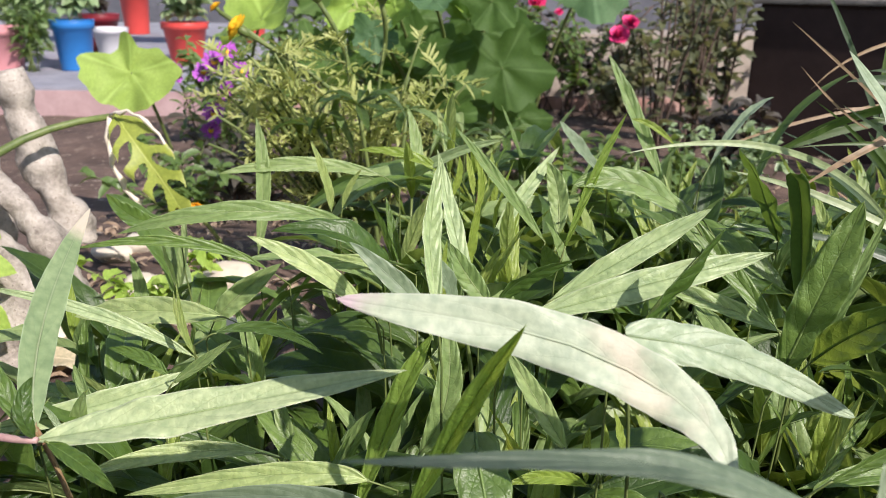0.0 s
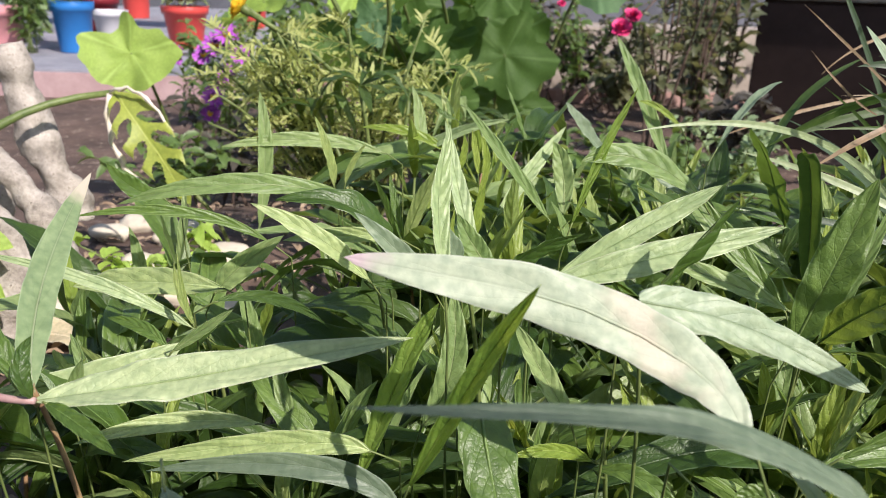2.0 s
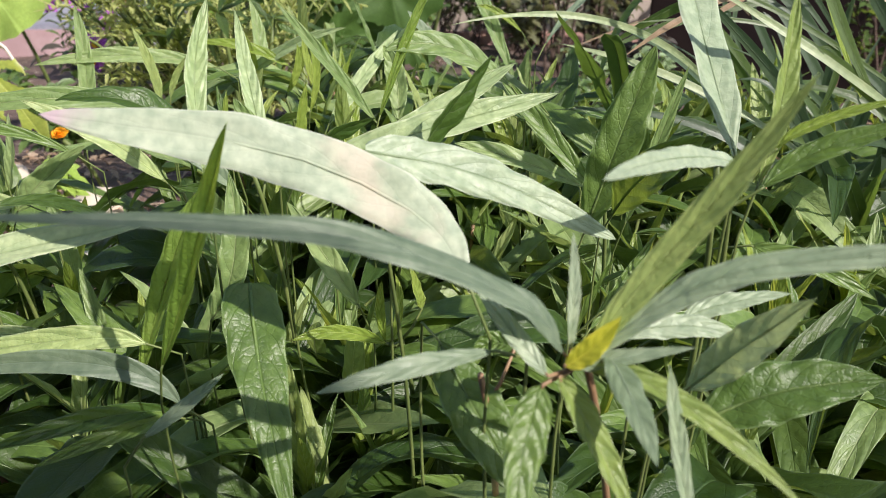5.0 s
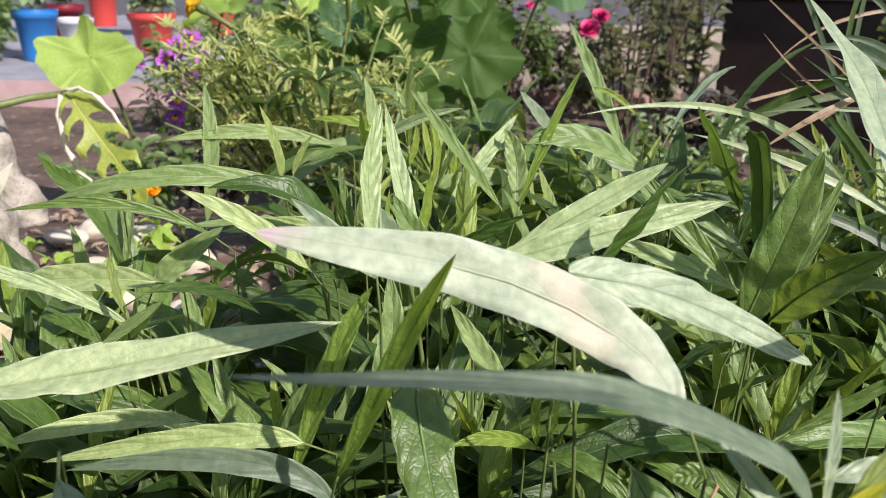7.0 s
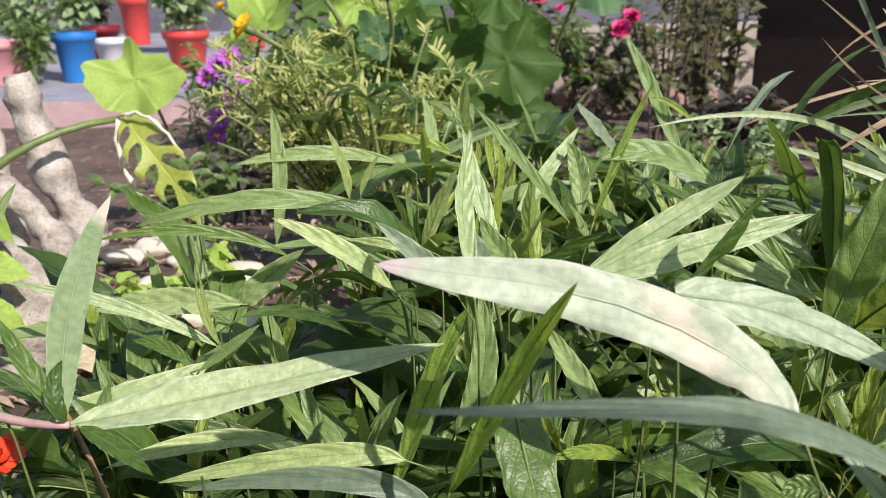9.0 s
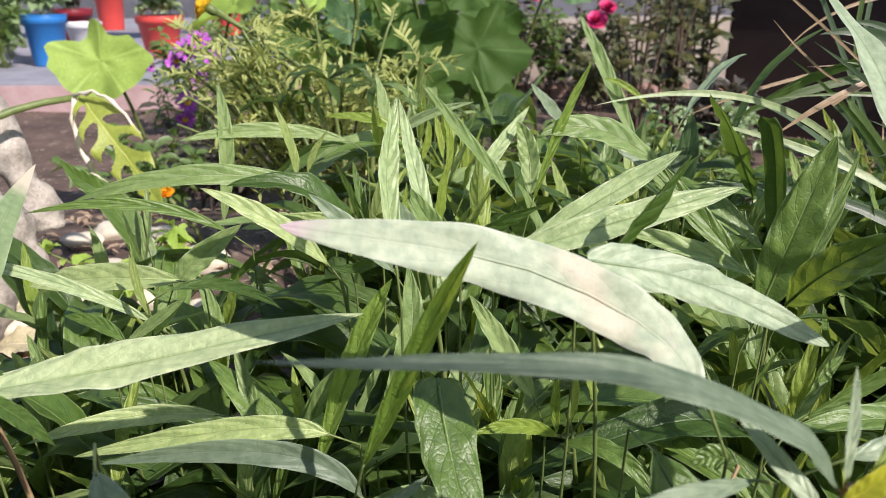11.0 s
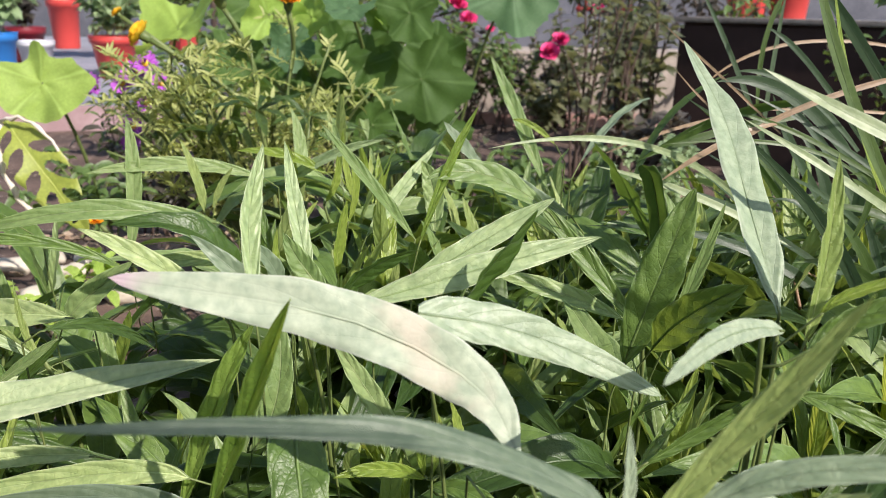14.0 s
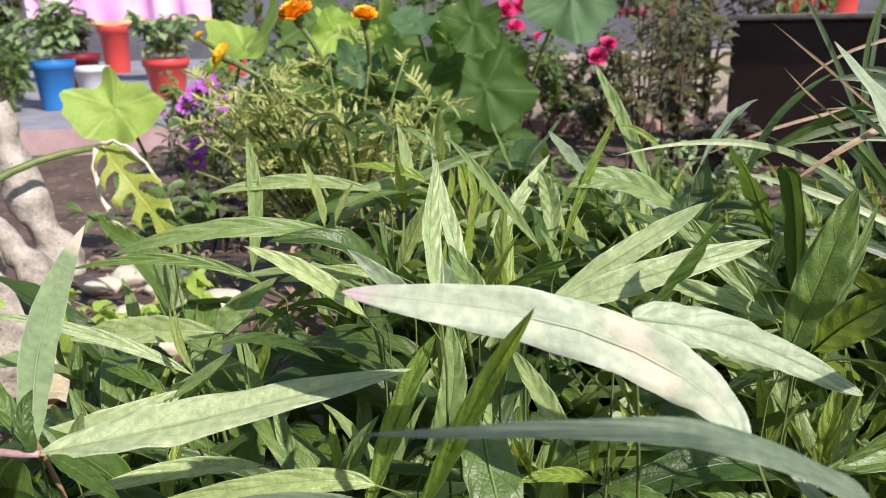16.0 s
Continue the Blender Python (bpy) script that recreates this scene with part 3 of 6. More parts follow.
plant.leaf((-0.059, 0.200, 0.485), (-0.050, 0.190, 0.468), (-0.044, 0.180, 0.449), 0.0134, (0.424, -0.705, 0.568), "grey", fold=0.08)
plant.leaf((-0.010, 0.300, 0.435), (-0.048, 0.300, 0.437), (-0.120, 0.300, 0.424), 0.0109, (-0.061, -0.808, 0.586), "sunny")
plant.leaf((-0.074, 0.360, 0.409), (-0.120, 0.360, 0.408), (-0.164, 0.340, 0.405), 0.0102, (0.158, -0.807, 0.568), "sunny")
plant.stem()
plant = Plant("green narrow-leaved plant standing in the sunlit clump", (0.133, 0.293, 0.180), red=True)
plant.leaf((0.120, 0.184, 0.493), (0.097, 0.173, 0.495), (0.074, 0.165, 0.493), 0.0058, (0.250, -0.594, 0.765), "grey", fold=0.15)
plant.leaf((0.108, 0.237, 0.468), (0.120, 0.218, 0.450), (0.135, 0.198, 0.430), 0.0191, (0.036, -0.687, 0.726), "gloss", fold=0.25)
plant.leaf((0.132, 0.225, 0.470), (0.126, 0.230, 0.470), (0.119, 0.230, 0.467), 0.0082, (-0.414, -0.749, 0.518), "green")
plant.stem()
plant = Plant("green narrow-leaved plant standing in the sunlit clump", (0.103, 0.385, 0.180), red=False)
plant.leaf((0.090, 0.324, 0.419), (0.070, 0.310, 0.433), (0.050, 0.300, 0.435), 0.0067, (0.581, -0.667, 0.466), "young")
plant.leaf((0.091, 0.324, 0.415), (0.112, 0.310, 0.419), (0.127, 0.300, 0.405), 0.0090, (-0.201, -0.610, 0.766), "green")
plant.leaf((0.089, 0.324, 0.420), (0.087, 0.320, 0.439), (0.088, 0.320, 0.453), 0.0044, (0.002, -0.993, -0.119), "young")
plant.leaf((0.091, 0.324, 0.419), (0.095, 0.320, 0.439), (0.094, 0.320, 0.456), 0.0048, (0.555, -0.820, -0.141), "young")
plant.leaf((0.106, 0.330, 0.434), (0.104, 0.330, 0.442), (0.100, 0.330, 0.457), 0.0056, (0.662, -0.732, 0.163), "young")
plant.stem()
plant = Plant("narrow-leaved plant with reddish joint and a withered leaf tip", (-0.150, 0.330, 0.180), red=True)
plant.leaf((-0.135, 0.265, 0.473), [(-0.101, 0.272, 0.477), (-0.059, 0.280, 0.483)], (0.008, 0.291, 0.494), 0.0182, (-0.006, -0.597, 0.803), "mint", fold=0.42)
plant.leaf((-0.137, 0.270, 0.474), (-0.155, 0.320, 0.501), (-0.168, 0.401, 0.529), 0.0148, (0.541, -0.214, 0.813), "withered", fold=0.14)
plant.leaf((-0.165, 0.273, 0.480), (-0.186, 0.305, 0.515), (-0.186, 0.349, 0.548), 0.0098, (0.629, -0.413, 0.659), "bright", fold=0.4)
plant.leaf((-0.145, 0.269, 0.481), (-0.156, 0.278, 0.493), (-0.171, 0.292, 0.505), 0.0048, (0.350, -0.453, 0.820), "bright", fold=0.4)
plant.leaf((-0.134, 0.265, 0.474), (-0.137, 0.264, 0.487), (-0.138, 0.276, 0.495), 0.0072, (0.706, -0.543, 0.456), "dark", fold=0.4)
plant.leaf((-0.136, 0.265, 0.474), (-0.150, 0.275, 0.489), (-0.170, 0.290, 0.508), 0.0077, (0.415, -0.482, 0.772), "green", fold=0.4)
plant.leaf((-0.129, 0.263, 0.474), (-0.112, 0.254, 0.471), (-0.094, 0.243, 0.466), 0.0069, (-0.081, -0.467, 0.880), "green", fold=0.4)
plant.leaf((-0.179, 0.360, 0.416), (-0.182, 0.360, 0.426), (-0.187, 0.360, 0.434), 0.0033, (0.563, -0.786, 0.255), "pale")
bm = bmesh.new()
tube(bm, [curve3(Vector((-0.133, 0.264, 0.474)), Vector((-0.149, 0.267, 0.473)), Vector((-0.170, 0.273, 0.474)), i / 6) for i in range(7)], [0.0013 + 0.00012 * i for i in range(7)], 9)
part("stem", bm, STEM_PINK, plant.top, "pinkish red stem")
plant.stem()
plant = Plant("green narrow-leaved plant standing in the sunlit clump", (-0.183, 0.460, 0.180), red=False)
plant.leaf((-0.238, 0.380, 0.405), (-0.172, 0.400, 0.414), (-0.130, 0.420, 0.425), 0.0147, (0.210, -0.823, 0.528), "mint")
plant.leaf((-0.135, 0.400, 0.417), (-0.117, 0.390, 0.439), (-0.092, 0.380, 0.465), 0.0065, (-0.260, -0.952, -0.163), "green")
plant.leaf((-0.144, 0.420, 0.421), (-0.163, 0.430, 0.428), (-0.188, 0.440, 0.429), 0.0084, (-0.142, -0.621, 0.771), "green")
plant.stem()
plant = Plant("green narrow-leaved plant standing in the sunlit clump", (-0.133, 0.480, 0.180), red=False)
plant.leaf((-0.135, 0.440, 0.424), (-0.189, 0.440, 0.450), (-0.263, 0.440, 0.468), 0.0084, (0.216, -0.750, 0.625), "glare")
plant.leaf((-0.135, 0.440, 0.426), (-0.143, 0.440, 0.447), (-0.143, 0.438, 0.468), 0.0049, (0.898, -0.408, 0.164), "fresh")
plant.leaf((-0.118, 0.450, 0.447), (-0.177, 0.470, 0.441), (-0.228, 0.480, 0.432), 0.0186, (-0.289, -0.760, 0.582), "sunny")
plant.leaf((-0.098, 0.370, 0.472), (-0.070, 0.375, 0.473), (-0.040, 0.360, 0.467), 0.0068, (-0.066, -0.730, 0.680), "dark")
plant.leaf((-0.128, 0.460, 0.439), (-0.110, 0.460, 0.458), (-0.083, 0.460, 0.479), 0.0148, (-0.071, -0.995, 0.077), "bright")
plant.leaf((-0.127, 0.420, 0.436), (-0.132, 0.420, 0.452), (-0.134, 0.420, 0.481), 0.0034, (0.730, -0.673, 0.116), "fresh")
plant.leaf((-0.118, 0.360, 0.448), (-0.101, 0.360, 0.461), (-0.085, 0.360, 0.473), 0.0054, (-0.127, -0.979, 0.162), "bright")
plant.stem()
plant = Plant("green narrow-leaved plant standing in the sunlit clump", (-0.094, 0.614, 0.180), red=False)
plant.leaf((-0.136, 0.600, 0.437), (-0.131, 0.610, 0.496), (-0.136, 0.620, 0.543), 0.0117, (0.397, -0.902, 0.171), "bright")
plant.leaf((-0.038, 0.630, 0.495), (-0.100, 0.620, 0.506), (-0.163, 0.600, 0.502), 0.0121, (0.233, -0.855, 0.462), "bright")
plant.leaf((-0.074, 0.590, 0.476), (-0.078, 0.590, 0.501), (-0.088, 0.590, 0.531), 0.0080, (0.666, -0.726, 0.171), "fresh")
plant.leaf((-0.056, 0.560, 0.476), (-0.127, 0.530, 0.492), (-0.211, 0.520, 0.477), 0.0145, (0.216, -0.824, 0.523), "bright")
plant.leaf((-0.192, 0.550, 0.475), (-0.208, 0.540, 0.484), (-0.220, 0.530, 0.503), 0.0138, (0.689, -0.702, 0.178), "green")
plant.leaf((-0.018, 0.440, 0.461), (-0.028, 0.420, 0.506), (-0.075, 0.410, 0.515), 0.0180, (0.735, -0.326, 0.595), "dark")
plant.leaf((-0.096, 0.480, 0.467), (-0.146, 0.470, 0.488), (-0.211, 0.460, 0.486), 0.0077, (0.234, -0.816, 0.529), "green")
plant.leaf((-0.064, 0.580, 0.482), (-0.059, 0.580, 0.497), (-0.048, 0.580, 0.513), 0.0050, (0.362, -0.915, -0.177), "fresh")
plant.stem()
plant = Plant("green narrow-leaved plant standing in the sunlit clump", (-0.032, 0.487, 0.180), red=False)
plant.leaf((-0.023, 0.400, 0.475), (-0.048, 0.390, 0.501), (-0.081, 0.385, 0.520), 0.0109, (0.508, -0.760, 0.406), "sunny")
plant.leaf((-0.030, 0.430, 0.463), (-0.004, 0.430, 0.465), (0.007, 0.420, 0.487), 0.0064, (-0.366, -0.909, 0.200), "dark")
plant.leaf((-0.012, 0.450, 0.483), (-0.046, 0.450, 0.484), (-0.081, 0.450, 0.479), 0.0094, (-0.020, -0.896, 0.443), "sunny")
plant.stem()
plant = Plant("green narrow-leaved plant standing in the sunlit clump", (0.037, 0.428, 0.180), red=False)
plant.leaf((0.020, 0.304, 0.507), [(0.016, 0.320, 0.535), (0.016, 0.330, 0.551)], (0.019, 0.343, 0.570), 0.0088, (0.436, -0.764, 0.475), "glare", fold=0.7)
plant.leaf((0.033, 0.377, 0.494), (0.024, 0.399, 0.522), (0.014, 0.430, 0.557), 0.0093, (0.280, -0.696, 0.662), "glare", fold=0.5)
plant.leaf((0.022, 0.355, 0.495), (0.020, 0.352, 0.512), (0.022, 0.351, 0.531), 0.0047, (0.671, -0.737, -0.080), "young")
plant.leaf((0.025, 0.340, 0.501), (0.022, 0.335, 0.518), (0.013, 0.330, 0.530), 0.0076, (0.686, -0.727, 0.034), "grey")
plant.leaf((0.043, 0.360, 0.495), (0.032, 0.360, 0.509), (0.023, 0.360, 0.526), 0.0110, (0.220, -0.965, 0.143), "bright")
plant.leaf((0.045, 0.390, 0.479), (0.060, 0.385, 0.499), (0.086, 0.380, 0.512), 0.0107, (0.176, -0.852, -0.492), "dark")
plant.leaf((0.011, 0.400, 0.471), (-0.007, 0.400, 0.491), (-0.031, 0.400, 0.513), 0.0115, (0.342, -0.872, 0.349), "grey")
plant.stem()
plant = Plant("green narrow-leaved plant standing in the sunlit clump", (0.098, 0.606, 0.180), red=False)
plant.leaf((0.084, 0.525, 0.475), (0.053, 0.525, 0.515), (0.022, 0.525, 0.553), 0.0089, (0.413, -0.846, 0.338), "bright", fold=0.6)
plant.leaf((0.049, 0.560, 0.467), (0.072, 0.580, 0.495), (0.099, 0.600, 0.527), 0.0110, (0.192, -0.882, 0.430), "glare")
plant.leaf((0.098, 0.570, 0.465), (0.097, 0.580, 0.497), (0.088, 0.580, 0.519), 0.0150, (-0.094, -0.982, 0.165), "bright")
plant.leaf((0.086, 0.437, 0.497), (0.102, 0.445, 0.541), (0.119, 0.451, 0.575), 0.0055, (0.234, -0.969, 0.075), "keen", fold=0.6)
plant.leaf((0.096, 0.520, 0.448), (0.086, 0.510, 0.465), (0.081, 0.500, 0.481), 0.0148, (0.353, -0.863, -0.361), "green")
plant.stem()
plant = Plant("green narrow-leaved plant standing in the sunlit clump", (0.021, 0.689, 0.180), red=False)
plant.leaf((-0.062, 0.700, 0.449), (0.002, 0.660, 0.501), (0.059, 0.640, 0.524), 0.0093, (-0.482, -0.873, 0.078), "glare")
plant.leaf((0.012, 0.660, 0.491), (-0.024, 0.660, 0.507), (-0.063, 0.660, 0.510), 0.0095, (0.161, -0.770, 0.617), "young")
plant.leaf((0.013, 0.620, 0.477), (0.022, 0.620, 0.496), (0.023, 0.620, 0.515), 0.0066, (0.449, -0.886, -0.113), "young")
plant.leaf((0.035, 0.600, 0.487), (0.032, 0.600, 0.505), (0.029, 0.600, 0.522), 0.0057, (0.526, -0.845, 0.095), "young")
plant.leaf((0.034, 0.580, 0.470), (0.040, 0.580, 0.501), (0.035, 0.580, 0.522), 0.0062, (0.484, -0.875, -0.011), "young")
plant.leaf((0.031, 0.520, 0.450), (0.033, 0.520, 0.475), (0.039, 0.520, 0.504), 0.0087, (0.596, -0.798, -0.093), "young")
plant.leaf((0.015, 0.720, 0.509), (0.002, 0.720, 0.514), (-0.003, 0.720, 0.518), 0.0064, (0.344, -0.642, 0.685), "dark")
plant.stem()
plant = Plant("green narrow-leaved plant standing in the sunlit clump", (0.192, 0.730, 0.180), red=False)
plant.leaf((0.195, 0.657, 0.480), (0.168, 0.674, 0.541), (0.146, 0.691, 0.588), 0.0125, (0.092, -0.867, 0.491), "bright", fold=0.55)
plant.leaf((0.200, 0.660, 0.518), (0.180, 0.660, 0.534), (0.163, 0.660, 0.539), 0.0053, (0.101, -0.979, 0.178), "young")
plant.leaf((0.146, 0.690, 0.486), (0.125, 0.690, 0.511), (0.108, 0.690, 0.532), 0.0114, (0.449, -0.810, 0.377), "grey")
plant.stem()
plant = Plant("green narrow-leaved plant standing in the sunlit clump", (0.229, 0.584, 0.180), red=False)
plant.leaf((0.162, 0.454, 0.513), (0.122, 0.449, 0.536), (0.090, 0.443, 0.534), 0.0157, (0.275, -0.812, 0.514), "bright", fold=0.4)
plant.leaf((0.188, 0.520, 0.494), (0.157, 0.520, 0.510), (0.140, 0.520, 0.525), 0.0123, (0.135, -0.968, 0.213), "grey")
plant.leaf((0.207, 0.480, 0.457), (0.188, 0.500, 0.481), (0.165, 0.520, 0.502), 0.0139, (-0.244, -0.825, 0.510), "bright")
plant.leaf((0.252, 0.552, 0.470), (0.222, 0.510, 0.515), (0.187, 0.463, 0.553), 0.0200, (-0.75, -0.65, 0.10), "strap", fold=0.2)
plant.leaf((0.243, 0.482, 0.455), [(0.236, 0.474, 0.490), (0.222, 0.457, 0.532)], (0.212, 0.448, 0.543), 0.0150, (-0.60, -0.80, 0.10), "strap", fold=0.3, skew=(0.3, 0.35, 1.35))
plant.leaf((0.200, 0.560, 0.522), (0.240, 0.617, 0.548), (0.278, 0.668, 0.557), 0.0078, (-0.5, -0.7, 0.5), "grey")
plant.stem()

# ---- the undergrowth of the clump ----
def unit_leaf(seed, material, droop, width=0.17, slender=False, steps=16, across=6, name="leaf"):
    """A leaf one unit long that starts at the origin and runs along +y."""
    rng = random.Random(seed)
    bm = bmesh.new()
    blade(bm, Vector((0, 0, 0)), Vector((rng.uniform(-0.04, 0.04), 0.5, 0.10 + 0.1 * droop)), Vector((rng.uniform(-0.08, 0.08), 1 - 0.12 * droop, 0.1 - 0.45 * droop)), width * rng.uniform(0.85, 1.2), Vector((0, 0, 1)), seed, slender, steps, across)
    me = bpy.data.meshes.new(name)
    bm.to_mesh(me)
    bm.free()
    for p in me.polygons:
        p.use_smooth = True
    me.materials.append(material)
    return me


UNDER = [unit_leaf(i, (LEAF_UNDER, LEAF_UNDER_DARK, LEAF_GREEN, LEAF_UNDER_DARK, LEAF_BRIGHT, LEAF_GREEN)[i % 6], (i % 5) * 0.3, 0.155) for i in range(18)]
# lower leaves get only the darkest colour, painting the shade deep in the clump
LOW_SHADED = [unit_leaf(30 + i, LEAF_UNDER_DARK, 0.2 + (i % 4) * 0.3) for i in range(8)]
YOUNG = [unit_leaf(50 + i, (LEAF_FRESH, LEAF_GREEN, LEAF_BRIGHT, LEAF_YOUNG)[i], -0.1, 0.14) for i in range(4)]


def hang(mesh, parent, at, azimuth, rise, length, roll=0.0):
    ob = new("leaf", mesh)
    ob.parent = parent
    ob.matrix_parent_inverse = parent.matrix_world.inverted()
    ob.matrix_basis = Matrix.Translation(at) @ Matrix.Rotation(azimuth, 4, "Z") @ Matrix.Rotation(rise, 4, "X") @ Matrix.Rotation(roll, 4, "Y") @ Matrix.Scale(length, 4)
    return ob


def leafy_stem(root, top, pairs, rng, lengths=(0.10, 0.165), label="green narrow-leaved plant in the shaded undergrowth", red=False):
    t = thing("narrow_leaf_plant", root, label, "plant", "clump of narrow-leaved plants")
    root, top = Vector(root), Vector(top)
    bow = (root + top) / 2 + Vector((rng.uniform(-0.02, 0.02), rng.uniform(-0.02, 0.02), 0))
    bm = bmesh.new()
    pts = [curve3(root, bow, top, i / 8) for i in range(9)]
    tube(bm, pts, [0.0024 - 0.0012 * i / 8 for i in range(9)], 6)
    part("stem", bm, STEM_RED if red else STEM, t)
    turn = rng.random() * math.tau
    for k in range(pairs):
        s = 1 - 0.6 * k / pairs
        at = curve3(root, bow, top, s)
        turn += math.pi / 2 + rng.uniform(-0.3, 0.3)
        for side in (0, math.pi):
            if k == 0:
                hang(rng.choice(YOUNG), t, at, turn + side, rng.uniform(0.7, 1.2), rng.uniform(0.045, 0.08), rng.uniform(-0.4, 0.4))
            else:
                hang(rng.choice(UNDER if k < 3 else LOW_SHADED), t, at, turn + side + rng.uniform(-0.3, 0.3), rng.uniform(-0.1, 0.75), rng.uniform(*lengths), rng.uniform(-0.7, 0.7))
    return t


rng = random.Random(4)
count = 0
while count < 190:
    x, y = rng.uniform(-0.32, 0.85), rng.uniform(0.20, 0.82)
    if x < -0.30 + 0.5 * (y - 0.25) or x > 0.22 + 0.45 * y or y < (0.34 if x < 0.02 else 0.26) or (x < -0.04 and y > 0.42 and rng.random() < 0.8):
        continue
    ztop = min(0.475 if x < 0.06 else 0.43, 0.36 + 0.24 * (y - 0.24)) - (0.03 if y < 0.5 else 0.0) + rng.uniform(-0.045, 0.005)
    leafy_stem((x, y, hills(x, y) - 0.01), (x + rng.uniform(-0.03, 0.03), y + rng.uniform(-0.03, 0.02), ztop), rng.choice((4, 5, 5)), rng, red=rng.random() < 0.25)
    count += 1
for i in range(9):
    x, y = rng.uniform(-0.30, -0.06), rng.uniform(0.44, 0.66)
    ztop = 0.37 + 0.16 * (y - 0.4) + rng.uniform(-0.05, 0.0)
    leafy_stem((x, y, hills(x, y) - 0.01), (x + rng.uniform(-0.02, 0.02), y + rng.uniform(-0.03, 0.02), ztop), rng.choice((4, 5)), rng)


# ---- fallen leaves beside the clump ----
LITTER = leaf_material("dry_litter", (0.46, 0.38, 0.24), (0.62, 0.55, 0.38), (0.6, 0.5, 0.25), rough=0.7, veins=5.0, through_light=0.2, relief=0.5)
rng = random.Random(15)
for x, y in ((-0.508, 0.925), (-0.454, 0.888), (-0.427, 0.916), (-0.380, 0.852), (-0.447, 0.836), (-0.458, 0.945)):
    z = hills(x, y)
    az = rng.random() * math.tau
    run = Vector((math.cos(az), math.sin(az), 0)) * 0.045
    fallen = thing("fallen_leaf", (x, y, z), "dry cream-coloured fallen leaf curled on the soil", "leaf", "fallen leaves on the soil")
    bm = bmesh.new()
    blade(bm, Vector((x, y, z + 0.008)) - run, Vector((x, y, z + 0.022)), Vector((x, y, z + 0.008)) + run, 0.045, Vector((0.2, -0.3, 1)), int(x * -9000), False, 18, 8, 0.35, 0.2)
    part("blade", bm, LITTER, fallen)


# ---- grass blades beside the clump ----
# shade over the grass is painted into the green and blue-green blade colours
GRASS = leaf_material("grass_green", (0.04, 0.078, 0.016), (0.09, 0.14, 0.04), (0.30, 0.46, 0.06), veins=2.0, relief=0.25)
GRASS_DRY = leaf_material("grass_dry", (0.30, 0.19, 0.12), (0.42, 0.30, 0.19), (0.5, 0.35, 0.15), veins=2.0, relief=0.25)
GRASS_PALE = leaf_material("grass_pale", (0.24, 0.32, 0.14), (0.38, 0.45, 0.26), (0.5, 0.6, 0.2), veins=2.0, relief=0.25, vein_strength=0.1)
GRASS_BLUE = leaf_material("grass_blue_green", (0.034, 0.066, 0.03), (0.078, 0.12, 0.066), (0.3, 0.42, 0.15), veins=2.0, relief=0.25)


class Tuft:
    def __init__(self, label, root):
        self.top = thing("grass_tuft", root, label, "grass")

    def blade(self, b, m, t, width, n, material):
        b, m, t, n = Vector(b), Vector(m), Vector(t), Vector(n)
        bm = bmesh.new()
        blade(bm, b, m, t, width, n, int(abs(b.x * 7919 + t.z * 104729) * 1000) % 99991, True, 22, 4, 0.35, 0.02)
        part("blade", bm, material, self.top)


tuft = Tuft("tuft of long arching grass with some dry blades", (0.358, 0.518, 0.190))
tuft.blade((0.335, 0.560, 0.478), (0.245, 0.530, 0.538), (0.130, 0.506, 0.541), 0.0044, (-0.45, -0.85, 0.25), GRASS_PALE)
tuft.blade((0.400, 0.640, 0.560), (0.335, 0.650, 0.545), (0.262, 0.640, 0.508), 0.0130, (0.20, -0.70, -0.60), GRASS)
tuft.blade((0.310, 0.500, 0.560), (0.275, 0.492, 0.549), (0.236, 0.490, 0.524), 0.0040, (-0.2, -0.8, 0.55), GRASS_DRY)
tuft.blade((0.428, 0.500, 0.498), (0.338, 0.500, 0.548), (0.276, 0.500, 0.567), 0.0035, (0.104, -0.968, 0.227), GRASS)
tuft = Tuft("tuft of long arching grass with some dry blades", (0.438, 0.686, 0.190))
tuft.blade((0.479, 0.800, 0.540), (0.372, 0.800, 0.521), (0.270, 0.800, 0.485), 0.0033, (-0.090, -0.934, 0.345), GRASS_DRY)
tuft.blade((0.425, 0.700, 0.540), (0.351, 0.700, 0.525), (0.281, 0.700, 0.499), 0.0069, (-0.104, -0.928, 0.359), GRASS)
tuft.blade((0.444, 0.750, 0.444), (0.383, 0.750, 0.569), (0.330, 0.750, 0.659), 0.0047, (0.054, -0.998, 0.028), GRASS_BLUE)
tuft.blade((0.434, 0.800, 0.455), (0.434, 0.800, 0.560), (0.440, 0.800, 0.662), 0.0048, (0.124, -0.992, -0.004), GRASS_BLUE)
tuft.blade((0.618, 0.800, 0.583), (0.459, 0.800, 0.599), (0.362, 0.800, 0.549), 0.0033, (-0.036, -0.961, 0.273), GRASS_DRY)
tuft.blade((0.445, 0.620, 0.495), (0.377, 0.620, 0.563), (0.313, 0.620, 0.575), 0.0100, (0.036, -0.998, 0.060), GRASS_BLUE)
tuft.blade((0.369, 0.620, 0.536), (0.317, 0.620, 0.579), (0.267, 0.620, 0.618), 0.0020, (-0.096, -0.988, -0.120), GRASS_DRY)
tuft.blade((0.576, 0.720, 0.535), (0.468, 0.720, 0.543), (0.350, 0.720, 0.541), 0.0027, (0.009, -0.950, 0.314), GRASS_DRY)
tuft.blade((0.311, 0.580, 0.529), (0.378, 0.580, 0.567), (0.476, 0.580, 0.593), 0.0043, (-0.126, -0.938, 0.324), GRASS_DRY)
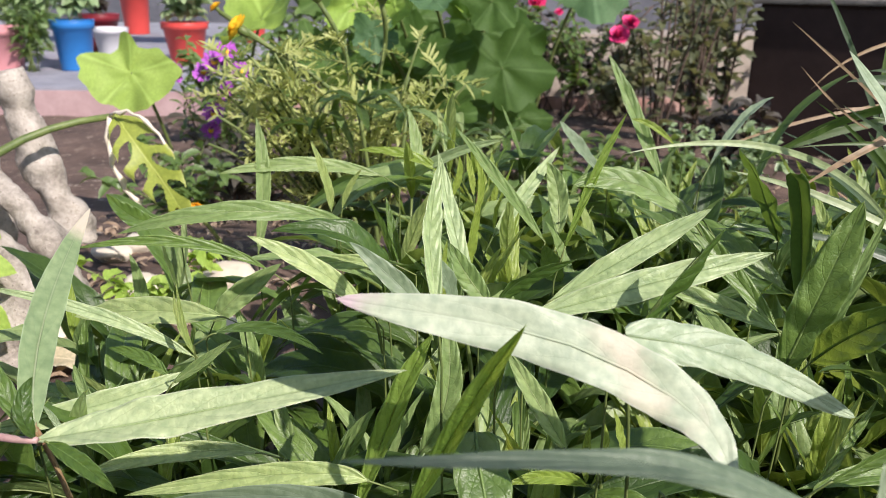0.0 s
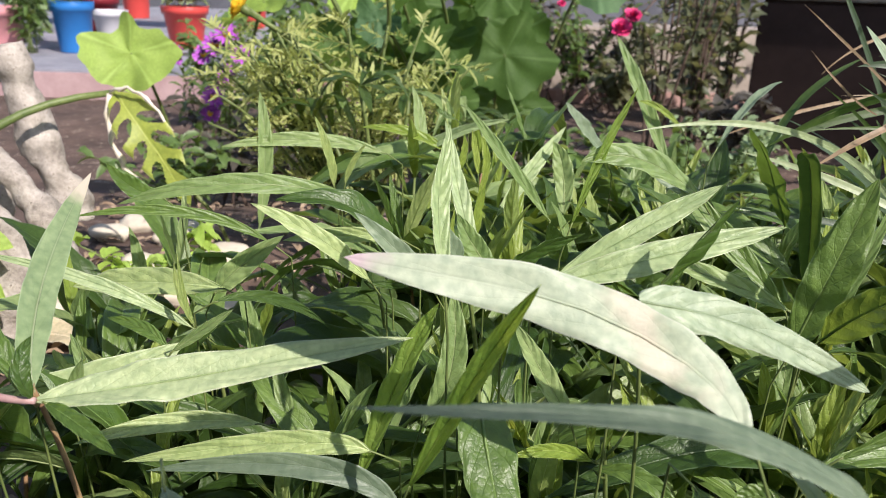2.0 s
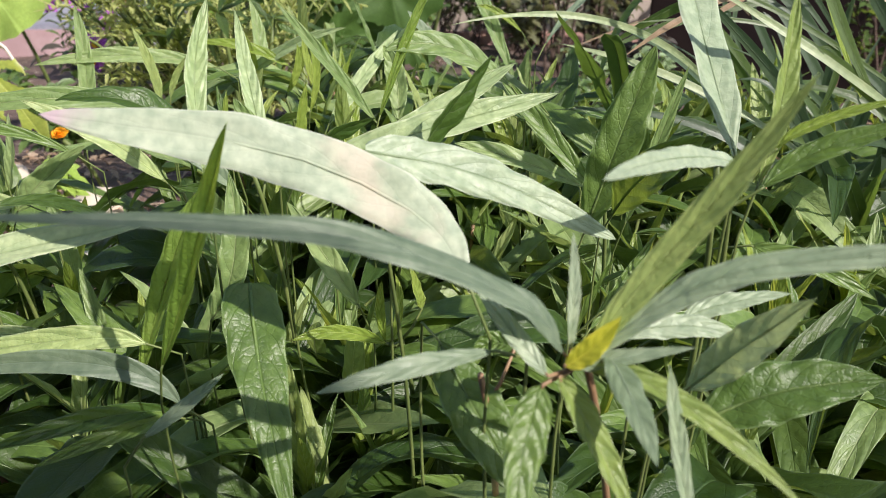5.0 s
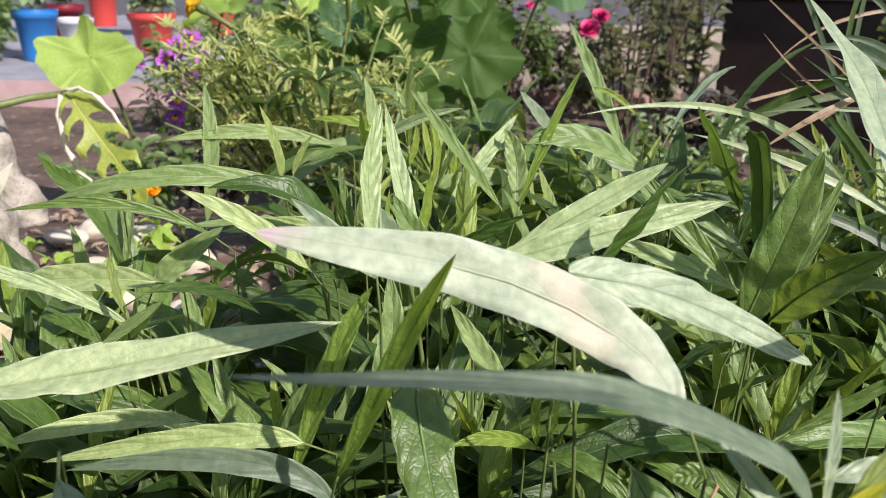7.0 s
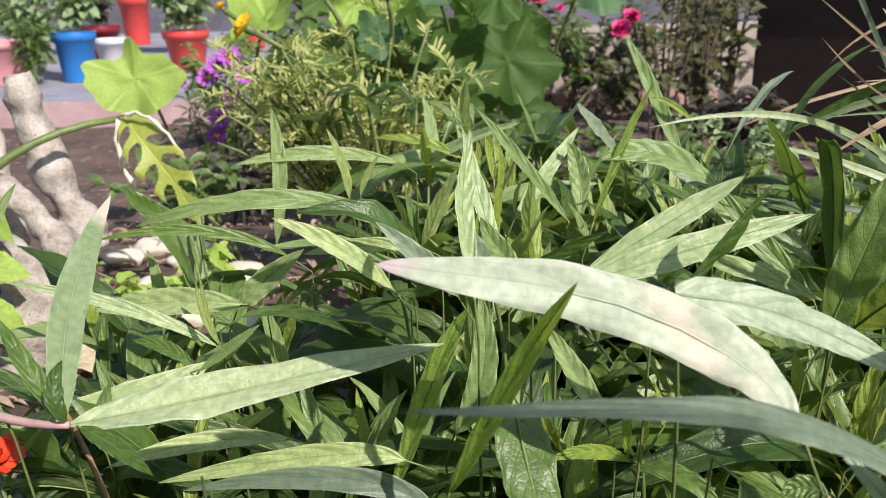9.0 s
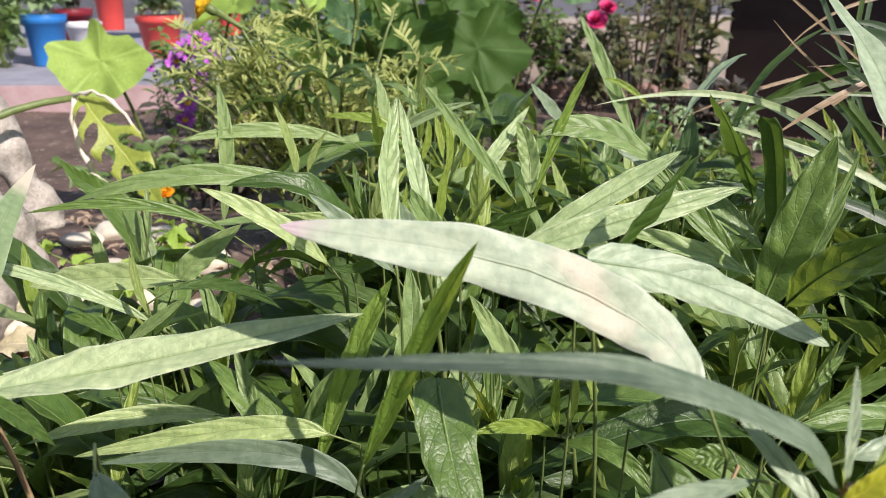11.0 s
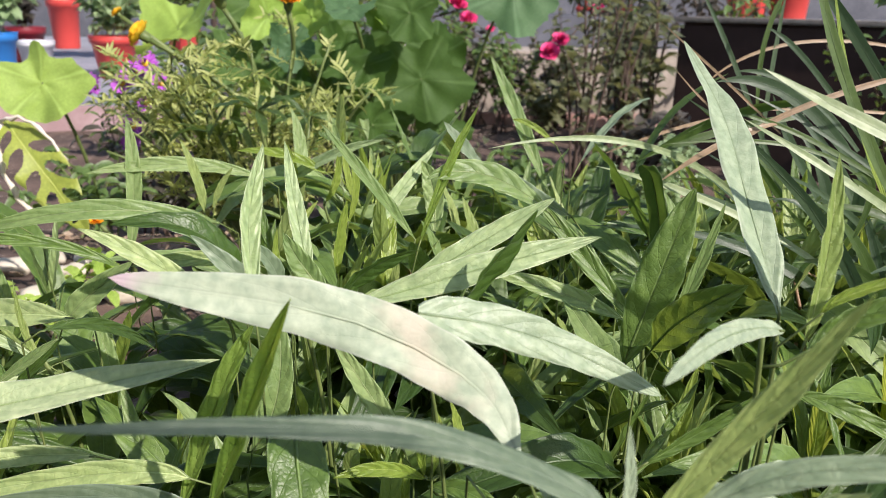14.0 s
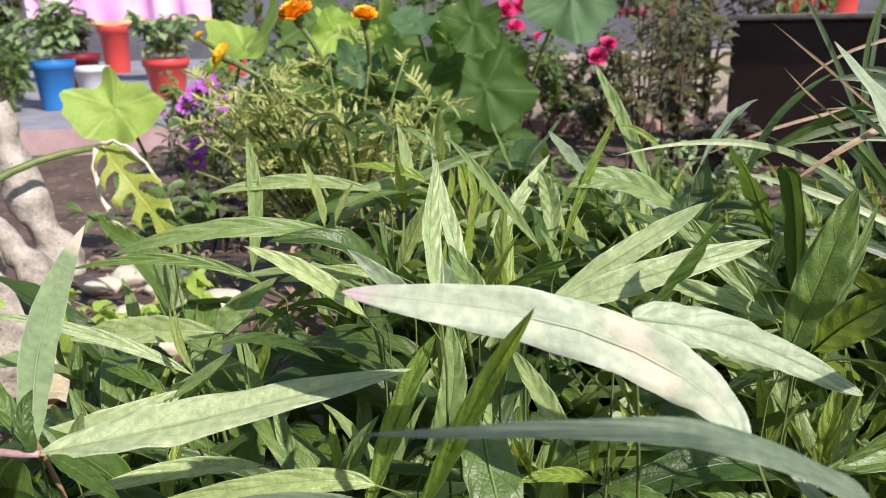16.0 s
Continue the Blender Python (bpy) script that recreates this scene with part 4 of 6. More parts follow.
tuft.blade((0.262, 0.640, 0.490), (0.292, 0.660, 0.542), (0.345, 0.680, 0.577), 0.0075, (-0.85, -0.52, 0.0), GRASS)
tuft.blade((0.433, 0.620, 0.523), (0.376, 0.620, 0.572), (0.327, 0.620, 0.583), 0.0054, (0.025, -0.999, 0.044), GRASS_BLUE)
tuft.blade((0.461, 0.660, 0.521), (0.402, 0.660, 0.588), (0.364, 0.660, 0.615), 0.0048, (-0.051, -0.997, -0.052), GRASS_BLUE)
tuft.blade((0.391, 0.720, 0.541), (0.391, 0.720, 0.611), (0.413, 0.720, 0.659), 0.0045, (-0.017, -1.000, 0.003), GRASS)
tuft.blade((0.405, 0.560, 0.513), (0.347, 0.560, 0.537), (0.257, 0.560, 0.536), 0.0031, (0.050, -0.947, 0.316), GRASS)
tuft.blade((0.344, 0.640, 0.537), (0.319, 0.640, 0.553), (0.286, 0.640, 0.584), 0.0017, (-0.034, -0.999, -0.043), GRASS_DRY)
tuft = Tuft("tuft of long arching grass with some dry blades", (0.408, 0.502, 0.190))
tuft.blade((0.374, 0.450, 0.508), (0.325, 0.450, 0.587), (0.293, 0.450, 0.662), 0.0074, (0.125, -0.990, 0.066), GRASS)
tuft.blade((0.374, 0.460, 0.505), (0.334, 0.460, 0.580), (0.311, 0.460, 0.654), 0.0045, (0.415, -0.893, 0.175), LEAF_YOUNG)
tuft.blade((0.511, 0.600, 0.476), (0.423, 0.600, 0.590), (0.357, 0.600, 0.666), 0.0090, (-0.274, -0.935, -0.223), GRASS_BLUE)
tuft.blade((0.372, 0.500, 0.486), (0.378, 0.500, 0.521), (0.362, 0.500, 0.528), 0.0044, (-0.245, -0.968, -0.059), GRASS)
tuft = Tuft("tuft of long arching grass with some dry blades", (0.390, 0.360, 0.190))
tuft.blade((0.366, 0.270, 0.539), (0.270, 0.280, 0.578), (0.207, 0.290, 0.608), 0.0060, (0.037, -0.933, 0.357), GRASS_PALE)
tuft.blade((0.414, 0.450, 0.483), (0.336, 0.450, 0.532), (0.276, 0.470, 0.567), 0.0050, (0.075, -0.935, 0.347), GRASS_PALE)
tuft = Tuft("tuft of long arching grass with some dry blades", (0.434, 0.597, 0.190))
tuft.blade((0.354, 0.480, 0.465), (0.280, 0.500, 0.506), (0.202, 0.520, 0.528), 0.0051, (-0.039, -0.884, 0.467), GRASS_PALE)
tuft.blade((0.416, 0.450, 0.472), (0.367, 0.450, 0.513), (0.336, 0.450, 0.536), 0.0076, (0.038, -0.998, 0.048), GRASS)
tuft.blade((0.462, 0.720, 0.434), (0.418, 0.720, 0.478), (0.384, 0.720, 0.521), 0.0103, (0.121, -0.986, 0.111), GRASS)
tuft.blade((0.503, 0.740, 0.417), (0.447, 0.740, 0.491), (0.412, 0.740, 0.555), 0.0084, (0.057, -0.998, 0.038), GRASS_BLUE)

# broad shaded blades that close the clump on its grassy side
rng = random.Random(78)
for i in range(12):
    y = rng.uniform(0.44, 0.72)
    x = 0.20 + 0.38 * y + rng.uniform(0.0, 0.24)
    z = hills(x, y) - 0.01
    tuft = Tuft("tuft of broad dark green grass blades beside the clump", (x, y, z))
    for k in range(rng.choice((5, 6, 7))):
        ln = rng.uniform(0.26, 0.40)
        b = Vector((x + rng.uniform(-0.012, 0.012), y + rng.uniform(-0.012, 0.012), z))
        out = Vector((rng.uniform(-1.0, 0.35), rng.uniform(-0.5, 0.4), 0))
        m = b + out * ln * 0.20 + Vector((0, 0, ln * 0.6))
        e = b + out * ln * rng.uniform(0.5, 0.75) + Vector((0, 0, ln * rng.uniform(0.72, 1.0)))
        tuft.blade(b, m, e, rng.uniform(0.006, 0.0115), Vector((-0.5, -0.7, 0.5 + rng.uniform(-0.5, 0.5))), rng.choice((GRASS, GRASS_BLUE, GRASS_BLUE)))

rng = random.Random(77)
for i in range(14):
    x, y = rng.uniform(0.36, 0.80), rng.uniform(0.52, 0.95)
    if x < 0.22 + 0.25 * y:
        x += 0.15
    z = hills(x, y) - 0.01
    tuft = Tuft("tuft of long green grass blades beside the clump", (x, y, z))
    for k in range(rng.choice((5, 6, 7))):
        az, ln = rng.random() * math.tau, rng.uniform(0.24, 0.36)
        b = Vector((x + rng.uniform(-0.01, 0.01), y + rng.uniform(-0.01, 0.01), z))
        out = Vector((math.cos(az), math.sin(az) * 0.6, 0))
        m = b + out * ln * 0.22 + Vector((0, 0, ln * 0.55))
        e = b + out * ln * rng.uniform(0.45, 0.8) + Vector((0, 0, ln * rng.uniform(0.6, 0.9)))
        tuft.blade(b, m, e, rng.uniform(0.004, 0.0075), Vector((-out.x * 0.5, -0.5, 1)), rng.choice((GRASS, GRASS_BLUE, GRASS, GRASS_DRY)))


# ---- plants and pots behind ----
def lay(mesh, parent, at, towards, up, size, name="leaf"):
    """Hangs a unit leaf at a place, its tip towards one way and its face towards another."""
    y = Vector(towards).normalized()
    z = (Vector(up) - y * Vector(up).dot(y)).normalized()
    x = y.cross(z)
    ob = new(name, mesh)
    ob.parent = parent
    ob.matrix_parent_inverse = parent.matrix_world.inverted()
    m = Matrix((x, y, z)).transposed().to_4x4()
    ob.matrix_basis = Matrix.Translation(at) @ m @ Matrix.Scale(size, 4)
    return ob


def round_leaf(seed, material, lobes=5, notch=0.35, cup=0.12, depth=0.14, wide=1.0, wave=0.05, lobed=None):
    """A lobed round leaf of radius one, its stalk at the origin, its tip along +y."""
    rng = random.Random(seed)
    bm = bmesh.new()
    uv = bm.loops.layers.uv.verify()
    n, rings = 60, 8
    ph = [rng.random() * 6 for _ in range(4)]
    centre = bm.verts.new((0, 0, 0))
    rows = []
    for i in range(1, rings + 1):
        row = []
        for k in range(n):
            a = k * math.tau / n
            edge = 0.84 + depth * math.cos(lobes * (a - math.pi / 2)) + 0.03 * math.sin(17 * a + ph[0]) + 0.02 * math.sin(29 * a + ph[1]) + wave * math.sin(2 * a + ph[2]) + wave * math.sin(3 * a + ph[0] * 2)
            if lobed:
                edge = sum(r * math.exp(-(abs((a - radians(q) + math.pi) % math.tau - math.pi) / radians(w)) ** 2) for q, r, w in lobed) + 0.46 + 0.012 * math.sin(17 * a + ph[0])
            back = abs((a - 1.5 * math.pi + math.pi) % math.tau - math.pi)
            edge *= 1 - notch * math.exp(-(back / 0.28) ** 2)
            r = edge * i / rings
            z = cup * r * r * (1 + 0.8 * math.sin(3 * a + ph[3])) + 0.05 * r * math.cos(lobes * (a - math.pi / 2)) + 0.02 * math.sin(9 * r + 4 * a) + 0.07 * r * r * math.sin(7 * a + ph[1])
            row.append(bm.verts.new((wide * r * math.cos(a), r * math.sin(a) + 0.25, z)))
        rows.append(row)
    centre.co = (0, 0.25, 0)

    def tex(k, i):
        f = ((k / n - 0.25) * lobes) % 1.0
        return 0.5 + 0.5 * min(f, 1 - f), i / rings

    for k in range(n):
        f = bm.faces.new((centre, rows[0][k], rows[0][(k + 1) % n]))
        for lp, t in zip(f.loops, (tex(k, 0), tex(k, 1), tex(k + 1, 1))):
            lp[uv].uv = t
        for i in range(rings - 1):
            f = bm.faces.new((rows[i][k], rows[i + 1][k], rows[i + 1][(k + 1) % n], rows[i][(k + 1) % n]))
            for lp, t in zip(f.loops, (tex(k, i + 1), tex(k, i + 2), tex(k + 1, i + 2), tex(k + 1, i + 1))):
                lp[uv].uv = t
    me = bpy.data.meshes.new("leaf")
    bm.to_mesh(me)
    bm.free()
    for p in me.polygons:
        p.use_smooth = True
    me.materials.append(material)
    return me


# sunlit and shaded vine leaves: the light difference is painted into the base colours
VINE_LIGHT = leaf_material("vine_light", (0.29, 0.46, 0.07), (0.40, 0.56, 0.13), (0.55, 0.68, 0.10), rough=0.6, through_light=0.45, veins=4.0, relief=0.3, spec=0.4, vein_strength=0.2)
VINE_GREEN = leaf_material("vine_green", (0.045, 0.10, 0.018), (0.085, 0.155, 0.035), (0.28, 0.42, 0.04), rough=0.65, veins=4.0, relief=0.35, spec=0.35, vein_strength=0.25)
VINE_SHADED = leaf_material("vine_shade", (0.06, 0.13, 0.055), (0.10, 0.185, 0.08), (0.18, 0.36, 0.08), rough=0.65, veins=4.0, relief=0.35, spec=0.4, vein_strength=0.25)
ROUND = {"broad": [round_leaf(3, VINE_LIGHT, 5, 0.0, 0.22, 0.05, 1.0, 0.0, [(97, 0.26, 16), (165, 0.46, 17), (193, 0.32, 16), (222, 0.30, 20), (262, 0.24, 28), (300, 0.26, 22), (334, 0.30, 20), (4, 0.44, 19), (38, 0.22, 18)])], "light": [round_leaf(i, VINE_LIGHT, 3, 0.15, 0.3, 0.07, 1.25, 0.10) for i in range(2)], "green": [round_leaf(10 + i, VINE_GREEN, 5, depth=0.09, wide=1.1, wave=0.07) for i in range(3)], "blue": [round_leaf(20 + i, VINE_SHADED, 5, depth=0.08) for i in range(2)]}


def vine_leaf(vine, kind, k, at, size, towards, face, foot):
    """A broad leaf whose middle stands at a place, on a long stalk from the vine's foot."""
    y = Vector(towards).normalized()
    hub = Vector(at) - y * size * 0.25
    bm = bmesh.new()
    f = Vector(foot)
    mid = f.lerp(hub, 0.6) + Vector((0, 0.03, 0.05))
    tube(bm, [curve3(f, mid, hub + y * size * 0.25, i / 8) for i in range(9)], [0.006 - 0.003 * i / 8 for i in range(9)], 7)
    part("stalk", bm, STEM, vine)
    lay(ROUND[kind][k % len(ROUND[kind])], vine, hub, towards, face, size)


vine = thing("squash_vine", (-0.75, 2.15, 0.02), "squash vine with a large pale sunlit leaf", "plant")
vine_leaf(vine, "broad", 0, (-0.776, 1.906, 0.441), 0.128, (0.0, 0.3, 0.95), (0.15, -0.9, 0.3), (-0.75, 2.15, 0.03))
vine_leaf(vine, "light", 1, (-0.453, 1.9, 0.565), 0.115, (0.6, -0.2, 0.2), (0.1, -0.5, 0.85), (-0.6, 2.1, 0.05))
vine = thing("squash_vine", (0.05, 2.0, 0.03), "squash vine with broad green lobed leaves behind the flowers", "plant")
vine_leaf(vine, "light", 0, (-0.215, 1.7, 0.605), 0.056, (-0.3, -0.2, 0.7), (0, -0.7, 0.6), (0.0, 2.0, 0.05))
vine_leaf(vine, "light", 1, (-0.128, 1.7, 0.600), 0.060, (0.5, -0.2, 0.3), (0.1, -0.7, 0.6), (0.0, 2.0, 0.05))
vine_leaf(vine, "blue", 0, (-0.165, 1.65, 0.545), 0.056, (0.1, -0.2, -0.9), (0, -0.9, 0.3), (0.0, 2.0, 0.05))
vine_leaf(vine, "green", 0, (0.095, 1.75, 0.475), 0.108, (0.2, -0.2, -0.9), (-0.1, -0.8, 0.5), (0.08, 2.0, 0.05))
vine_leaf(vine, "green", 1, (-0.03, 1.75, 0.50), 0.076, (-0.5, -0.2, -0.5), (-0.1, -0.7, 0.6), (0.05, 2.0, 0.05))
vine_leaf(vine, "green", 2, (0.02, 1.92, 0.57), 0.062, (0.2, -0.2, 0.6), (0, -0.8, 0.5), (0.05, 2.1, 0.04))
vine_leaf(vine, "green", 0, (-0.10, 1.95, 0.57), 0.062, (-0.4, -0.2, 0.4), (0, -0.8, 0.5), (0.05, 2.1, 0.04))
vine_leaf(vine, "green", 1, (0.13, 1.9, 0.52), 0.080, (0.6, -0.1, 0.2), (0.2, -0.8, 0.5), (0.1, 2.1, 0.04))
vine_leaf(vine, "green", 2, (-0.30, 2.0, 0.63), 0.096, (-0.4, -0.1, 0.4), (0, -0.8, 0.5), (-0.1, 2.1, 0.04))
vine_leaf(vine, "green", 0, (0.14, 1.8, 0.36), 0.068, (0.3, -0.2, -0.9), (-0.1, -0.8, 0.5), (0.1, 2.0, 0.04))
rng = random.Random(62)
for i in range(26):
    at = (rng.uniform(-0.32, 0.10), rng.uniform(1.6, 2.15), rng.uniform(0.36, 0.62))
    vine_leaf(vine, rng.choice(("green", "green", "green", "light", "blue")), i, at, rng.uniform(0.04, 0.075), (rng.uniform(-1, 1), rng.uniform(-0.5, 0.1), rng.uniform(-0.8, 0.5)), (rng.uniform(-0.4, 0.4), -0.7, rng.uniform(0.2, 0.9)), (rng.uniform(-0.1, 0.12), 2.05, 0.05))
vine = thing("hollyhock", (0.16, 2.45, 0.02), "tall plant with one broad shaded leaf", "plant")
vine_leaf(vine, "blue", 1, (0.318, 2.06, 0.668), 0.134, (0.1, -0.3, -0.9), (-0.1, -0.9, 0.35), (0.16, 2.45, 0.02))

# ---- marigolds ----
MARIGOLD_LEAF = leaf_material("marigold_leaf", (0.25, 0.31, 0.07), (0.52, 0.55, 0.22), (0.62, 0.66, 0.14), through_light=0.42, rough=0.5, veins=1.0, relief=0.1)
PETAL_ORANGE = solid_material("petal_orange", (0.85, 0.33, 0.01), (0.95, 0.55, 0.03), scale=300, rough=0.6, relief=0.2, depth=0.001)
PETAL_YELLOW = solid_material("petal_yellow", (0.85, 0.48, 0.02), (0.9, 0.6, 0.04), scale=300, rough=0.6, relief=0.2, depth=0.001)
PETAL_PINK = solid_material("petal_pink", (0.55, 0.02, 0.12), (0.75, 0.06, 0.24), scale=120, rough=0.6, relief=0.2, depth=0.001)
PETAL_PURPLE = solid_material("petal_purple", (0.24, 0.03, 0.32), (0.50, 0.13, 0.58), scale=120, rough=0.6, relief=0.2, depth=0.001)
PETAL_RED = solid_material("petal_red", (0.50, 0.02, 0.01), (0.72, 0.08, 0.02), scale=300, rough=0.5, relief=0.2, depth=0.001)


def feather(seed):
    """A pinnate leaf one unit long with narrow leaflets."""
    rng = random.Random(seed)
    bm = bmesh.new()
    arc = [Vector((0.05 * math.sin(s * 2 + seed), s, 0.16 * s - 0.28 * s * s)) for s in (i / 7 for i in range(8))]
    tube(bm, arc, [0.014 - 0.0012 * i for i in range(8)], 4)
    for i in range(1, 8):
        for sgn in (-1, 1):
            b = arc[i]
            ln = 0.36 * (1 - 0.45 * abs(i / 7 - 0.45)) * rng.uniform(0.7, 1.5)
            d = Vector((sgn * rng.uniform(0.5, 1.0), rng.uniform(0.4, 1.0), rng.uniform(-0.7, 0.8))).normalized()
            blade(bm, b, b + d * ln * 0.5 + Vector((0, 0, 0.02)), b + d * ln + Vector((0, 0, rng.uniform(-0.06, 0.06))), 0.075, Vector((rng.uniform(-0.6, 0.6), rng.uniform(-0.6, 0.6), 1)), seed * 31 + i, False, 4, 2)
    me = bpy.data.meshes.new("leaf")
    bm.to_mesh(me)
    bm.free()
    for p in me.polygons:
        p.use_smooth = True
    me.materials.append(MARIGOLD_LEAF)
    return me


FEATHERS = [feather(i) for i in range(9)]


def petals(bm, at, radius, axis, rows, per_row, rng, cup=0.5, wide=0.55, ruffle=0.12):
    """Rings of short broad petals round an axis, the inner ones more upright."""
    axis = Vector(axis).normalized()
    a = axis.orthogonal().normalized()
    b = axis.cross(a)
    for r in range(rows):
        k = r / max(1, rows - 1)
        n = max(4, round(per_row * (1 - 0.55 * k)))
        for i in range(n):
            ang = (i + 0.5 * (r % 2) + rng.uniform(-0.25, 0.25)) * math.tau / n
            out = a * math.cos(ang) + b * math.sin(ang)
            rise = cup * 0.2 + k * 1.1
            d = (out * math.cos(rise) + axis * math.sin(rise)).normalized()
            ln = radius * (1 - 0.45 * k) * rng.uniform(0.85, 1.1)
            side = d.cross(axis).normalized()
            up = side.cross(d)
            base = Vector(at) + axis * radius * 0.16 * k
            rows_v = []
            for s, w in ((0.05, 0.12), (0.45, 0.8), (0.8, 1.0), (1.0, 0.6)):
                c = base + d * ln * s + up * ln * (0.12 * s * s + rng.uniform(-0.05, 0.05))
                hw = ln * wide * 0.5 * w
                rows_v.append([bm.verts.new(c + side * hw * u + up * ln * ruffle * (abs(u) + rng.uniform(-0.4, 0.4) * s)) for u in (-1, 0, 1)])
            for r0, r1 in zip(rows_v, rows_v[1:]):
                for j in range(2):
                    bm.faces.new((r0[j], r0[j + 1], r1[j + 1], r1[j]))


def flower_head(parent, at, radius, axis, material, rng, rows=5, per_row=14, cup=0.5, wide=0.55, eye=None, calyx=True):
    bm = bmesh.new()
    petals(bm, at, radius, axis, rows, per_row, rng, cup, wide)
    bloom = part("bloom", bm, material, parent)
    axis = Vector(axis).normalized()
    if eye:
        bm = bmesh.new()
        bmesh.ops.create_icosphere(bm, subdivisions=2, radius=radius * 0.3, matrix=Matrix.Translation(Vector(at) + axis * radius * 0.1))
        for v in bm.verts:
            v.co += noise.noise_vector(v.co * 400) * radius * 0.05
        part("flower_centre", bm, eye, bloom)
    if calyx:
        bm = bmesh.new()
        p = Vector(at)
        tube(bm, [p - axis * radius * 0.75, p - axis * radius * 0.55, p - axis * radius * 0.1, p + axis * radius * 0.05], [radius * 0.14, radius * 0.3, radius * 0.36, radius * 0.3], 8)
        part("calyx", bm, STEM, bloom)
    return bloom


rng = random.Random(9)
bush = thing("marigold_bush", (-0.14, 1.2, 0.18), "feathery green marigold bush with orange flowers", "plant")
foot = Vector((-0.14, 1.2, 0.18))
for i in range(30):
    tip = Vector((rng.uniform(-0.34, 0.06), rng.uniform(1.04, 1.32), 0.0))
    tip.z = rng.uniform(0.47, 0.60) - 0.5 * abs(tip.x + 0.15) ** 1.3
    mid = foot.lerp(tip, 0.5) + Vector((0, 0, 0.04))
    bm = bmesh.new()
    pts = [curve3(foot, mid, tip, k / 8) for k in range(9)]
    tube(bm, pts, [0.0038 - 0.0022 * k / 8 for k in range(9)], 6)
    part("stem", bm, STEM, bush)
    for k in range(7):
        s = rng.uniform(0.35, 1.0)
        at = curve3(foot, mid, tip, s)
        az = rng.random() * math.tau
        lay(rng.choice(FEATHERS), bush, at, (math.cos(az), math.sin(az), rng.uniform(-0.2, 0.7)), (0, -0.3, 1), rng.uniform(0.042, 0.076))


def marigold(at, r, axis, material, foot):
    f = thing("marigold_flower", foot, "open orange marigold flower on a pale green stalk", "flower", "marigold flowers")
    at, foot, axis = Vector(at), Vector(foot), Vector(axis).normalized()
    flower_head(f, at, r, axis, material, random.Random(int(at.x * 1e4)), 6, 16, 0.3, 0.7)
    bm = bmesh.new()
    q = at - axis * r * 0.7
    tube(bm, [curve3(foot, foot.lerp(q, 0.5) + Vector((0.01, 0, 0.0)), q, k / 6) for k in range(7)], [0.0032 + 0.0006 * k / 6 for k in range(7)], 7)
    part("stalk", bm, STEM, f)


marigold((-0.196, 1.194, 0.636), 0.027, (-0.25, -0.35, 0.9), PETAL_ORANGE, (-0.15, 1.22, 0.50))
marigold((-0.099, 1.204, 0.630), 0.021, (0.1, -0.3, 0.95), PETAL_ORANGE, (-0.12, 1.28, 0.50))
marigold((-0.305, 1.189, 0.580), 0.021, (-0.8, -0.1, 0.55), PETAL_YELLOW, (-0.17, 1.22, 0.48))
marigold((-0.351, 1.233, 0.608), 0.010, (-0.6, -0.1, 0.75), PETAL_YELLOW, (-0.20, 1.25, 0.48))
marigold((-0.399, 1.2, 0.305), 0.012, (0, -0.5, 0.9), PETAL_ORANGE, (-0.36, 1.24, 0.19))

# a low plant of broad lance leaves at the bush's foot
rng = random.Random(21)
low = thing("lance_leaf_plant", (-0.08, 1.02, 0.19), "low plant with whorled grey-green lance leaves", "plant")
for hx, hy, hz, n in ((-0.11, 1.0, 0.50, 9), (-0.05, 1.03, 0.49, 8), (-0.17, 1.05, 0.46, 8), (0.02, 1.06, 0.45, 8), (0.08, 1.12, 0.44, 8)):
    bm = bmesh.new()
    tube(bm, [curve3(Vector((-0.08, 1.02, 0.19)), Vector(((hx - 0.08) / 2, 1.02, 0.36)), Vector((hx, hy, hz)), k / 6) for k in range(7)], [0.003] * 7, 6)
    part("stem", bm, STEM, low)
    for i in range(n):
        az = i * math.tau / n + rng.uniform(-0.2, 0.2)
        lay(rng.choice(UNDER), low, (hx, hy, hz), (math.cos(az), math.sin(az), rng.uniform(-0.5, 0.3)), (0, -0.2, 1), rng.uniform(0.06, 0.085))


